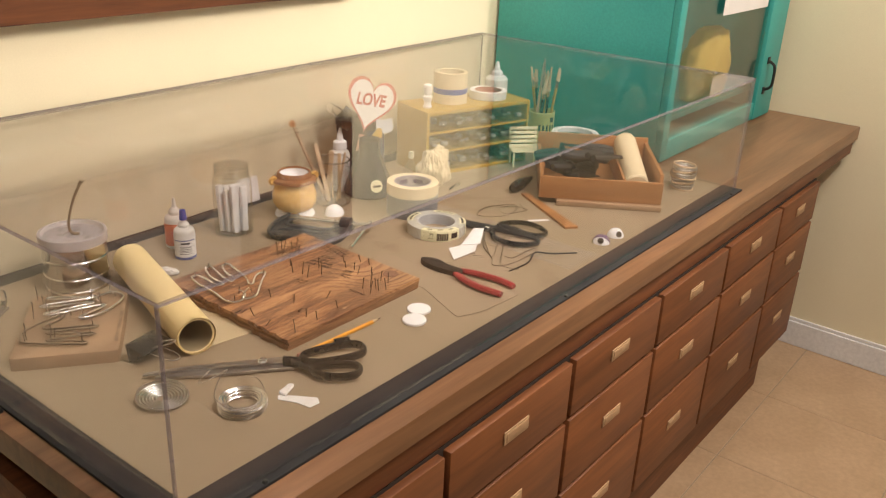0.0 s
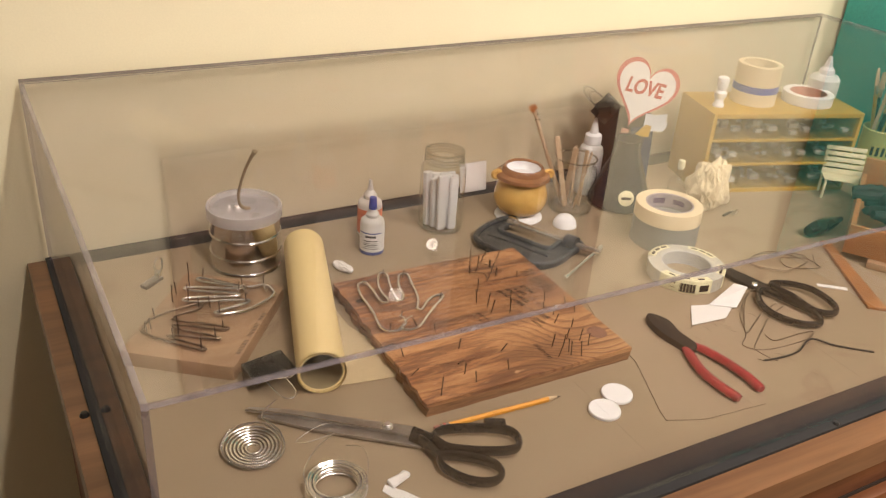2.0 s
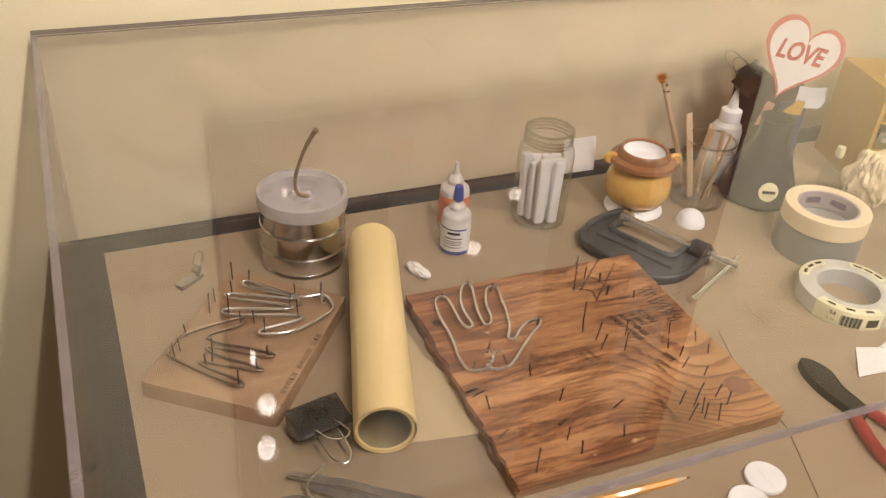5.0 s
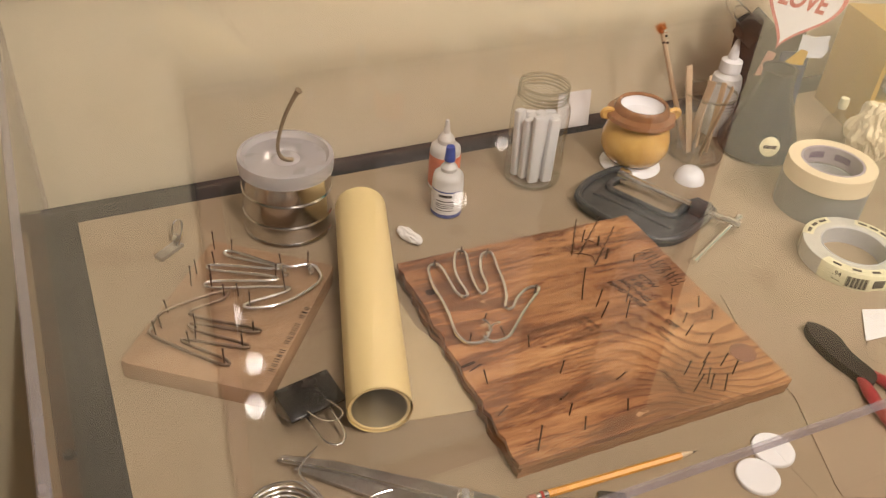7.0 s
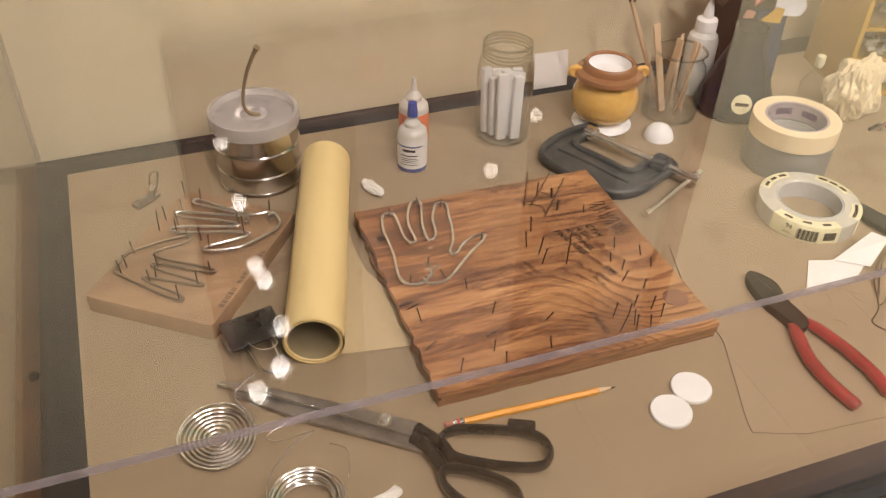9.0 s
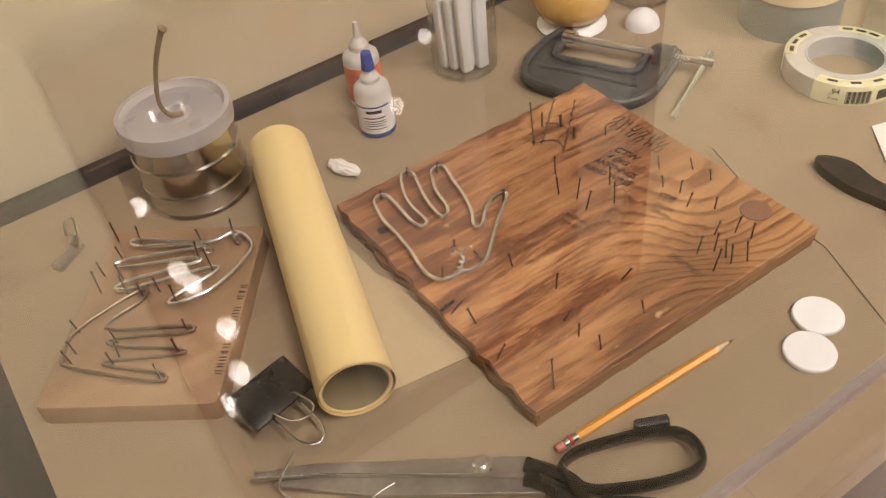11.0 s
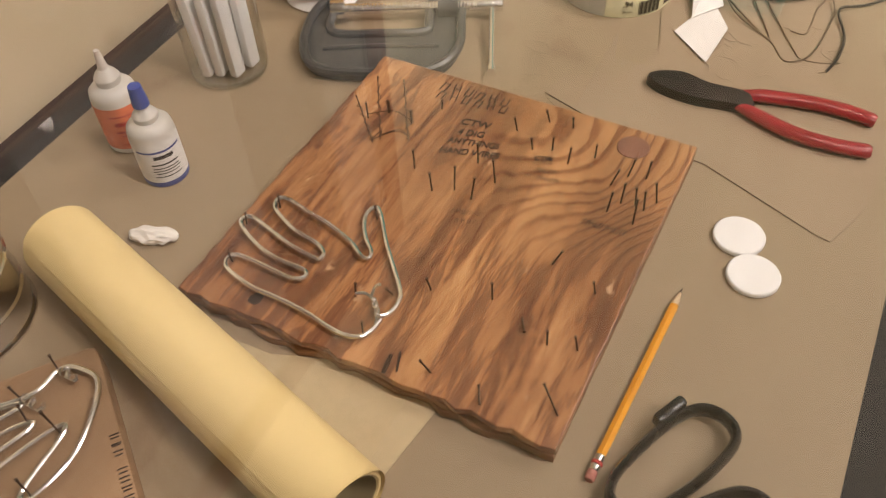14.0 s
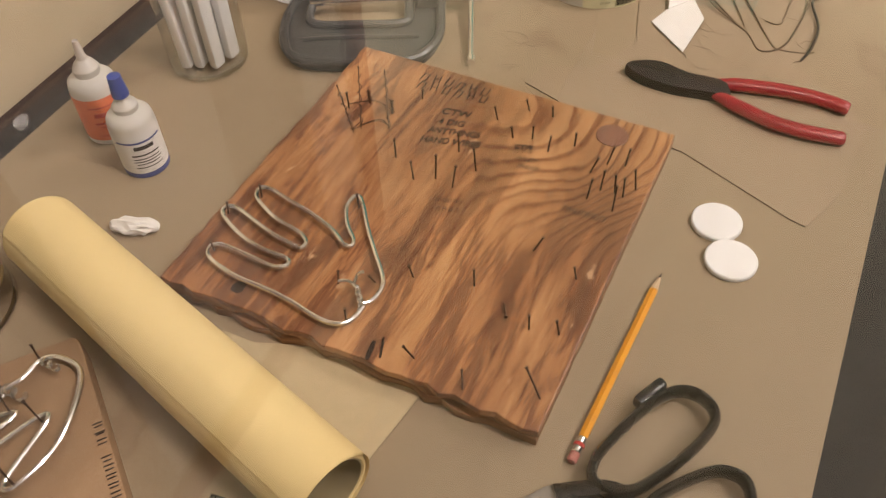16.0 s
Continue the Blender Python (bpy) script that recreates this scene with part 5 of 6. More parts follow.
part("loose_end", bm_tube(smooth_path([(-0.034, 0.0, 0.016), (-0.028, 0.028, 0.020), (-0.002, 0.050, 0.028), (0.022, 0.060, 0.030), (-0.010, 0.062, 0.026), (-0.020, 0.078, 0.018), (0.010, 0.088, 0.022), (0.030, 0.090, 0.020)], 8), 0.0007, 6), M_STEEL, coil)
part("loose_end", bm_tube(smooth_path([(0.03, -0.018, 0.016), (0.044, 0.014, 0.020), (0.048, 0.042, 0.014), (0.036, 0.060, 0.006)], 8), 0.0006, 6), M_STEEL, coil)

# ---- scraps of white paper by the coils ----
single("paper_strip", bm_plate([(0.255, 0.128), (0.262, 0.136), (0.278, 0.118), (0.298, 0.088), (0.290, 0.076), (0.272, 0.078), (0.268, 0.102)], 0.0005, 0.0013), M_PAPERW, at(0, 0), "torn strip of white paper", "paper", "white scraps", smooth=0)
bm = moved(bm_box(0.030, 0.010, 0.007, 0, 0, 0, 0.003), Matrix.Identity(4))
for v in bm.verts:
    v.co += Vector((0, 0.003, 0.002)) * noise.noise(v.co * 180)
    v.co.z = max(v.co.z, 0)
single("paper_twist", bm, M_PAPERW, at(0.280, 0.136, 18), "folded twist of white paper", "paper", "white scraps", smooth=0)


# ---- binder clips ----
def binder_clip(m, w, h, label, body=None):
    t = thing("binder_clip", m, label, "clip")
    b, d = bmesh.new(), h * 0.42
    sec = [(0, h), (-d, 0.001), (d, 0.001), (0.0016, h * 0.985), (d - 0.0016, 0.0022), (-d + 0.0016, 0.0022), (-0.0012, h * 0.985)]
    outer = [b.verts.new((-w / 2, y, z)) for y, z in ((-0.0016, h), (-d, 0), (d, 0), (0.0016, h))]
    f = b.faces.new(outer)
    ex = bmesh.ops.extrude_face_region(b, geom=[f])
    for v in ex["geom"]:
        if isinstance(v, bmesh.types.BMVert):
            v.co.x = w / 2
    bmesh.ops.bevel(b, geom=list(b.edges), offset=0.0012, segments=2, profile=0.5, affect="EDGES")
    bmesh.ops.recalc_face_normals(b, faces=b.faces)
    part("body", b, body or M_BLACKENAMEL, t)
    for s in (-1, 1):
        k = w * 0.19
        part("wire_handle", bm_tube(smooth_path([(-k, s * 0.003, h * 0.86), (-k * 1.1, s * 0.006, h * 1.05), (-k * 0.9, s * 0.013, h * 1.8), (0, s * 0.015, h * 2.05), (k * 0.9, s * 0.013, h * 1.8), (k * 1.1, s * 0.006, h * 1.05), (k, s * 0.003, h * 0.86)], 5), 0.0011, 6), M_STEEL, t)
    return t


binder_clip(pose(0.196, 0.386, TZ + 0.0160, 80, 0, 12), 0.060, 0.037, "large black binder clip lying on its side")
mini = thing("spring_clip", at(0.118, 0.686, 42), "small bent steel spring clip", "clip")
part("jaw", bm_plate([(-0.030, -0.006), (0.008, -0.008), (0.010, 0.006), (-0.028, 0.007)], 0.001, 0.006, 0.001), M_DULL, mini)
part("arm", bm_tube(smooth_path([(0.0, -0.006, 0.006), (0.012, -0.004, 0.018), (0.020, 0.002, 0.029), (0.012, 0.006, 0.030), (0.006, 0.006, 0.016)], 5), 0.0016, 6), M_STEEL, mini)
part("arm", bm_box(0.010, 0.013, 0.0015, 0.006, 0, 0, 0.0004), M_STEEL, mini).matrix_local = pose(0.004, 0, 0.006, 0, -52, 0)

# ---- cut pieces of kraft paper ----
def sheet(poly, z, label):
    return single("kraft_offcut", bm_plate(poly, z, z + 0.0009), M_KRAFT2, at(0, 0), label, "paper", "kraft offcuts", smooth=0)


sheet([(0.728, 0.384), (0.763, 0.376), (0.773, 0.345), (0.786, 0.324), (0.815, 0.311), (0.849, 0.306), (0.889, 0.317), (0.928, 0.327), (0.950, 0.280), (0.880, 0.160), (0.800, 0.066), (0.700, 0.074), (0.676, 0.082), (0.6464, 0.094), (0.6500, 0.108), (0.694, 0.214), (0.700, 0.300)], 0.0006, "brown paper offcut with a curved edge and snipped corner")
sheet([(0.86, 0.165), (0.876, 0.141), (0.93, 0.138), (0.984, 0.150), (1.05, 0.19), (1.02, 0.25), (0.93, 0.25)], 0.0004, "brown paper offcut with a curved edge")

# ---- folded white paper ----
fp = thing("folded_paper", at(0, 0), "folded piece of glossy white paper", "paper")
part("lower_leaf", bm_plate([(0.838, 0.254), (0.905, 0.249), (0.950, 0.277), (0.877, 0.299)], 0.0030, 0.0038), M_PAPERW, fp, smooth=0)
bm = bmesh.new()
q = [bm.verts.new(p) for p in ((0.906, 0.289, 0.0045), (0.942, 0.264, 0.0045), (0.984, 0.286, 0.022), (0.974, 0.306, 0.020))]
bm.faces.new(q)
ex = bmesh.ops.extrude_face_region(bm, geom=list(bm.faces))
for v in ex["geom"]:
    if isinstance(v, bmesh.types.BMVert):
        v.co.z += 0.0008
part("upper_leaf", bm, M_PAPERW, fp, smooth=0)

# ---- second pair of scissors ----
s2 = thing("scissors", at(0, 0), "dark scissors with long polished oval handles", "scissors")
part("blade", bm_plate([(0.997, 0.420), (1.008, 0.422), (1.034, 0.340), (1.048, 0.285), (1.018, 0.280), (1.005, 0.330)], 0.003, 0.009, 0.001), M_BLACKMETAL, s2, smooth=0)
part("long_bow", bm_tube(smooth_path([(x, y, 0.011) for x, y in ((1.045, 0.290), (1.075, 0.284), (1.102, 0.252), (1.098, 0.205), (1.075, 0.183), (1.050, 0.202), (1.052, 0.250))], 5, True), 0.0046, 8, True, flat=1.3), M_BLACKENAMEL, s2)
part("thumb_bow", bm_tube(smooth_path([(x, y, 0.009) for x, y in ((1.020, 0.285), (0.990, 0.262), (0.980, 0.222), (0.998, 0.186), (1.030, 0.172), (1.046, 0.200), (1.036, 0.245))], 5, True), 0.0046, 8, True, flat=1.3), M_BLACKENAMEL, s2)
part("pivot_screw", bm_lathe([(0, 0.002), (0.004, 0.0015), (0.0055, 0)], 16, 1.024, 0.305, 0.009), M_STEEL, s2)

# ---- loose dark thread and wire ----
def strand(seed, cx, cy, rx, ry, n, turns, r, label, mat):
    rnd, pts = random.Random(seed), []
    for k in range(n):
        a = 2 * math.pi * turns * k / n + rnd.uniform(-0.3, 0.3)
        s = rnd.uniform(0.55, 1.1)
        pts.append((cx + rx * s * math.cos(a), cy + ry * s * math.sin(a), max(0.0012, rnd.uniform(-0.002, 0.009))))
    return single("wire_strand", bm_tube(smooth_path(pts, 7), r, 5), mat, at(0, 0), label, "wire", "loose strands")


for pts in ([(1.007, 0.288, 0.012), (0.982, 0.280, 0.014), (0.935, 0.250, 0.006), (0.903, 0.204, 0.002), (0.876, 0.184, 0.002), (0.887, 0.165, 0.003), (0.920, 0.157, 0.002), (0.979, 0.154, 0.004), (1.004, 0.163, 0.006), (0.981, 0.171, 0.003), (0.933, 0.173, 0.002), (0.929, 0.189, 0.003)],
            [(1.014, 0.248, 0.006), (0.973, 0.238, 0.004), (0.908, 0.206, 0.002), (0.924, 0.228, 0.003), (0.969, 0.272, 0.006), (1.000, 0.292, 0.012)],
            [(1.020, 0.237, 0.008), (0.975, 0.224, 0.004), (0.938, 0.203, 0.003), (0.900, 0.180, 0.002), (0.886, 0.168, 0.0015), (0.889, 0.144, 0.0015), (0.896, 0.132, 0.0015)]):
    single("wire_strand", bm_tube(smooth_path(pts, 7), 0.0010, 5), M_WIRE, at(0, 0), "tangled dark wire strand by the folded paper", "wire", "loose strands")
strand(3, 1.140, 0.355, 0.060, 0.040, 10, 1.5, 0.0009, "loose dark wire strand by the scissors", M_WIRE)
strand(4, 1.175, 0.335, 0.045, 0.030, 8, 1.2, 0.0008, "loose dark wire strand by the scissors", M_WIRE)
single("wire_strand", bm_tube(smooth_path([(0.876, 0.142, 0.001), (0.90, 0.136, 0.003), (0.94, 0.136, 0.003), (0.984, 0.150, 0.006), (1.01, 0.125, 0.003), (1.055, 0.09, 0.0015)], 6), 0.0016, 6), M_BLACKMETAL, at(0, 0), "flattened dark strip lying on the paper", "wire", "loose strands")
single("white_scrap", bm_box(0.05, 0.009, 0.001, 0, 0, 0.0005), M_PAPERW, at(1.16, 0.255, -38), "narrow strip of white paper", "paper", "white scraps", smooth=0)

# fine loose threads scattered on the paper
rnd = random.Random(21)
bm = None
for k in range(34):
    cx, cy, a, ln = rnd.choice(((0.80, 0.40), (0.86, 0.22), (0.93, 0.16), (0.76, 0.42), (0.90, 0.26))) + (rnd.uniform(0, 6.3), rnd.uniform(0.012, 0.035))
    cx, cy = cx + rnd.gauss(0, 0.025), cy + rnd.gauss(0, 0.022)
    pts = [(cx + ln * u * math.cos(a + 1.2 * u * (k % 3 - 1)), cy + ln * u * math.sin(a + 1.2 * u * (k % 3 - 1)), 0.0028) for u in (0, 0.3, 0.6, 1.0)]
    bm = bm_tube(smooth_path(pts, 3), 0.00022, 4, bm=bm)
tagged(single("loose_threads", bm, M_WIRE, at(0, 0), "fine dark thread ends scattered on the paper", "threads"), kind="stuff")

# ---- googly eyes ----
M_LILAC = surface("lilac_felt", (0.18, 0.11, 0.20), None, 60, 240, 0.9)
for x, y, rz in ((1.148, 0.082, 200), (1.206, 0.078, 235)):
    e = thing("puppet_eye", at(x, y, rz), "white half-ball craft eye with a black dot", "craft eye", "craft eyes")
    part("ball", bm_lathe([(0, 0)] + [(0.0185 * math.cos(radians(a)), 0.0185 * math.sin(radians(a))) for a in range(0, 90, 10)] + [(0, 0.0185)], 28), M_WHITE, e)
    part("dot", moved(bm_lathe([(0, 0.0012), (0.0055, 0.0008), (0.0068, 0)], 20), Matrix.Rotation(radians(58), 4, "Y") @ Matrix.Translation((0, 0, 0.0178))), M_INK, e, "black dot")
    part("lid", moved(bm_lathe([(0.0192 * math.cos(radians(a)), 0.0192 * math.sin(radians(a))) for a in range(-5, 42, 8)], 28), Matrix.Rotation(radians(-62), 4, "Y")), M_LILAC, e, "dark lilac lid") if x < 1.18 else None

# ---- steel hook scrap by the tape ----
hk = thing("brass_hook", at(1.196, 0.538), "small bent metal hook and screw", "hook")
part("screw", bm_tube([(-0.014, 0, 0.003), (0.010, 0.006, 0.004)], 0.0028, 8), M_DARKSTEEL, hk)
part("hook", bm_tube(smooth_path([(0.010, 0.006, 0.004), (0.018, 0.0, 0.010), (0.012, -0.010, 0.012), (0.002, -0.008, 0.004)], 5), 0.0022, 7), M_STEEL, hk)

# ---- white glue bottle ----
gb = thing("glue_bottle", at(0.988, 0.737) @ Matrix.Diagonal((1, 1, 0.91, 1)), "white plastic glue bottle with a pointed twist cap", "bottle")
part("body", bm_lathe([(0, 0), (0.023, 0), (0.0245, 0.003), (0.0245, 0.098), (0.022, 0.108), (0.016, 0.113), (0.0145, 0.118), (0, 0.118)], 40), M_GLUEGREEN, gb)
part("collar", bm_lathe([(0.0155, 0.116), (0.017, 0.118), (0.0165, 0.136), (0.010, 0.140), (0, 0.140)], 32), M_WHITE, gb)
part("tip", bm_lathe([(0.0085, 0.139), (0.0075, 0.150), (0.0035, 0.170), (0.0025, 0.173), (0, 0.173)], 24), M_WHITE, gb)
wrap_bars(gb, 0.0249, [(0.045 + 0.006 * k, 0.002, 40 + 12 * (k % 3)) for k in range(8)], M_GREYCORE, 270)

# ---- dark blue flask with black cards ----
M_FLASK = surface("dark_blue_glazed_glass", (0.003, 0.012, 0.028), (0.002, 0.009, 0.022), 8, 60, 0.22, bump=0.0)
for m in (M_FLASK, M_NAVY, M_BLACKCARD):
    m.node_tree.nodes["Principled BSDF"].inputs["Specular IOR Level"].default_value = 0.15
fl = thing("blue_flask", at(1.018, 0.666), "dark blue glass cone flask with a round label", "flask")
part("vessel", bm_lathe([(0, 0.002), (0.055, 0.001), (0.061, 0.005), (0.062, 0.012), (0.054, 0.036), (0.041, 0.070), (0.029, 0.100), (0.025, 0.116), (0.025, 0.136), (0.028, 0.139), (0.024, 0.139)], 48), M_FLASK, fl)
part("liquid", bm_lathe([(0, 0.003), (0.053, 0.003), (0.0595, 0.007), (0.0600, 0.013), (0.0520, 0.034), (0, 0.035)], 48), M_NAVY, fl, "dark blue contents")
part("emblem", moved(bm_lathe([(0, 0.0008), (0.0145, 0.0006), (0.0155, 0)], 32), Matrix.Translation((-0.0268, -0.0505, 0.036)) @ Matrix.Rotation(radians(-26), 4, "Z") @ Matrix.Rotation(radians(76), 4, "X")), M_YGREEN, fl, "round pale label")
part("print_bar", moved(bm_box(0.020, 0.005, 0.0008), Matrix.Translation((-0.0272, -0.0515, 0.036)) @ Matrix.Rotation(radians(-26), 4, "Z") @ Matrix.Rotation(radians(76), 4, "X")), M_INK, fl, smooth=0)
bk = thing("black_card", at(1.066, 0.745, -14, 0.0, -7), "folded black card standing behind the flask", "card")
part("front_leaf", bm_plate([(-0.060, 0), (0.052, 0), (0.052, 0.158), (-0.02, 0.170), (-0.040, 0.184), (-0.058, 0.172), (-0.050, 0.10)], -0.001, 0.001), M_BLACKCARD, bk, smooth=0).matrix_local = pose(0, 0, 0, 90, 0, 0)
part("rear_leaf", bm_box(0.125, 0.002, 0.150, 0.010, 0.007, 0), M_BLACKCARD, bk, smooth=0)
single("navy_card", bm_box(0.050, 0.003, 0.135, 0, 0, 0, 0.001), M_NAVY, at(1.092, 0.708, -14, 0.0005, -4), "stiff dark blue card standing by the flask", "card", smooth=0)
single("note_card", bm_plate([(-0.025, -0.016), (0.02, -0.018), (0.029, -0.004), (0.024, 0.006), (0.027, 0.018), (0.002, 0.016), (-0.022, 0.020)], 0, 0.0012), surface("pale_blue_paper", (0.62, 0.65, 0.68), None, 20, 160, 0.6), pose(1.112, 0.704, TZ + 0.146, 82, 0, -14), "pale torn note fixed to the dark card", "card", smooth=0)
single("yellow_scrap", bm_plate([(-0.022, -0.008), (0.012, -0.012), (0.016, 0.010), (0.004, 0.014)], 0, 0.0012), M_YBOX, pose(1.084, 0.702, TZ + 0.132, 82, 0, -14), "bright yellow paper scrap on the dark card", "paper", smooth=0)
binder_clip(pose(1.012, 0.726, TZ + 0.170, 0, -50, -14), 0.050, 0.036, "black binder clip gripping the top of the card")

# ---- paper heart ----
hr = thing("paper_heart", pose(1.086, 0.752, TZ + 0.126, 86, 0, -14) @ pose(0, 0, 0, 0, 0, -19), "white paper heart with a pink-red border reading love", "paper heart")


def heart(w, h, n=48):
    out = []
    for k in range(n):
        a = 2 * math.pi * k / n
        x = 16 * math.sin(a) ** 3
        y = 13 * math.cos(a) - 5 * math.cos(2 * a) - 2 * math.cos(3 * a) - math.cos(4 * a)
        out.append((x / 32 * w, (y + 17) / 29 * h))
    return out[::-1]


part("border", bm_plate(heart(0.148, 0.136), 0, 0.0012), M_PINKEDGE, hr, "pinkish red border", smooth=0)
part("face", bm_plate([(x, y + 0.0075) for x, y in heart(0.131, 0.121)], 0.0013, 0.0018), M_PAPERW, hr, smooth=0)
lettering("LOVE", 0.042, M_REDINK, hr, pose(-0.002, 0.082, 0.0020, 0, 0, 6), 0.86, 0.0002, slant=0.1, bold=0.0013)
part("stick", bm_box(0.016, 0.118, 0.0018, 0, -0.066, -0.0022), M_PINKSKIN, hr, "salmon-coloured stick", smooth=0)

# ---- crumpled gauze ----
bm = bmesh.new()
bmesh.ops.create_icosphere(bm, subdivisions=5, radius=1)
for v in bm.verts:
    d = v.co.normalized()
    f = 1 + 0.34 * noise.noise(d * 1.9 + Vector((3, 1, 7))) + 0.26 * abs(noise.noise(Vector((d.x * 4, d.y * 4, d.z * 1.6)))) - 0.10 * abs(noise.noise(Vector((d.x * 9, d.y * 9, d.z * 3))))
    v.co = Vector((d.x * 0.040 * f, d.y * 0.036 * f, max(0.0, 0.046 + d.z * 0.050 * f)))
single("gauze_bundle", bm, M_GAUZE, at(1.180, 0.588), "crumpled bundle of cream gauze cloth", "cloth", smooth=0)
sb2 = thing("small_glass_bottle", at(1.132, 0.628), "tiny clear glass bottle with a cream stopper", "bottle")
part("glass", bm_lathe([(0, 0.001), (0.017, 0.001), (0.019, 0.004), (0.019, 0.045), (0.014, 0.056), (0.007, 0.064), (0.0065, 0.078), (0.008, 0.080)], 32), M_GLASS, sb2)
part("stopper", bm_lathe([(0.006, 0.074), (0.0075, 0.081), (0.0065, 0.092), (0, 0.094)], 20), M_YGREEN, sb2)

# ---- mustard drawer box ----
yb = thing("small_drawer_cabinet", at(1.212, 0.645, -16.2), "mustard plastic cabinet of small clear drawers", "drawer cabinet")
BW, BD, BHH = 0.345, 0.145, 0.174
part("side_wall", bm_box(0.008, BD, BHH, 0.004, BD / 2, 0, 0.001), M_YBOX, yb)
part("side_wall", bm_box(0.008, BD, BHH, BW - 0.004, BD / 2, 0, 0.001), M_YBOX, yb)
part("top_board", bm_box(BW - 0.0165, BD, 0.010, BW / 2, BD / 2, BHH - 0.010, 0.001), M_YBOX, yb)
part("base_board", bm_box(BW - 0.0165, BD, 0.008, BW / 2, BD / 2, 0, 0.001), M_YBOX, yb)
part("back_board", bm_box(BW - 0.0165, 0.004, BHH - 0.0185, BW / 2, BD - 0.003, 0.0083), M_YBOX, yb, smooth=0)
for z in (0.061, 0.114):
    part("shelf", bm_box(BW - 0.0165, BD - 0.008, 0.005, BW / 2, (BD - 0.008) / 2, z), M_YBOX, yb, smooth=0)
M_DRW = clear("clear_drawer_plastic", (0.93, 0.93, 0.90), 1.5, 0.10, 2.6)
M_BITS = surface("pale_small_parts", (0.62, 0.60, 0.55), (0.22, 0.18, 0.16), 60, 200, 0.5)
rnd = random.Random(31)
for r_, z in enumerate((0.0085, 0.0665, 0.1195)):
    for c_ in range(4):
        x = 0.0110 + c_ * 0.0808 + 0.0404
        dw = part("clear_drawer", bm_box(0.077, 0.125, 0.043 - 0.001 * (r_ == 2), x, 0.064, z + 0.001, 0.002), M_DRW, yb, "clear plastic drawer")
        part("pull", bm_box(0.018, 0.008, 0.005, x, -0.004, z + 0.014, 0.001), M_DRW, dw)
        bm = None
        for k in range(9):
            s = rnd.uniform(0.006, 0.015)
            bm = bm_box(s * 1.4, s, s * 0.8, x + rnd.uniform(-0.025, 0.025), rnd.uniform(0.012, 0.1), z + 0.004 + rnd.uniform(0, 0.010), 0.001, 1, bm)
        part("small_parts", bm, M_BITS, dw, smooth=0)

# on top of the drawer box
TOPZ = BHH
fig = at(1.257, 0.684, -30, TOPZ)
bm = bm_lathe([(0, 0), (0.011, 0), (0.012, 0.004), (0.009, 0.008), (0.0085, 0.016), (0.0125, 0.022), (0.0125, 0.030), (0.007, 0.034), (0.0085, 0.037), (0.0115, 0.043), (0.0105, 0.051), (0.012, 0.053), (0.011, 0.060), (0.006, 0.063), (0, 0.063)], 20)
figure = single("toy_figure", bm, M_WHITE, fig, "tiny plain toy figure on the drawer box", "toy")
tape = thing("tape_roll", at(1.358, 0.688, 0, TOPZ + 0.0002), "tall roll of cream masking tape with a blue layer", "tape", "tape rolls")
part("tape", bm_ring(0.046, 0.034, 0, 0.026, 56), M_CREAMTAPE, tape)
part("blue_layer", bm_ring(0.0462, 0.034, 0.0262, 0.040, 56), M_BLUE, tape, "blue tape layer")
part("tape", bm_ring(0.045, 0.034, 0.0402, 0.082, 56), M_CREAMTAPE, tape)
tape = thing("tape_roll", at(1.478, 0.648, 0, TOPZ + 0.0002), "flat roll of white cloth tape on the drawer box", "tape", "tape rolls")
part("tape", bm_ring(0.052, 0.038, 0, 0.022, 56), M_PAPERW, tape)
part("core", bm_ring(0.0379, 0.036, 0.0002, 0.0218, 40), M_RUBBER, tape)
gb2 = thing("glue_bottle", at(1.545, 0.668, 0, TOPZ + 0.0002), "short white glue bottle with a pointed cap", "bottle")
part("body", bm_lathe([(0, 0), (0.030, 0), (0.032, 0.003), (0.032, 0.040), (0.026, 0.047), (0.016, 0.050), (0, 0.050)], 36), M_GLUEGREEN, gb2)
part("tip", bm_lathe([(0.016, 0.049), (0.016, 0.060), (0.009, 0.066), (0.004, 0.088), (0, 0.089)], 24), M_WHITE, gb2)

# ---- brush can ----
bc = thing("paint_can", at(1.668, 0.583), "yellow-green tin can holding paint brushes", "can")
part("body", bm_lathe([(0, 0.002), (0.036, 0.001), (0.0385, 0), (0.039, 0.003), (0.0375, 0.006), (0.0375, 0.112), (0.039, 0.115), (0.0375, 0.118), (0.036, 0.116), (0.0355, 0.01), (0, 0.008)], 48), M_OLIVECAN, bc)
for k in range(5):
    wrap_bars(bc, 0.0380, [(0.062, 0.020, 9)], M_INK, 205 + 17 * k)
wrap_bars(bc, 0.0380, [(0.090, 0.014, 22)], M_INK, 262)
wrap_bars(bc, 0.0380, [(0.030 + 0.006 * k, 0.002, 80) for k in range(4)], M_INK, 240)
rnd = random.Random(77)
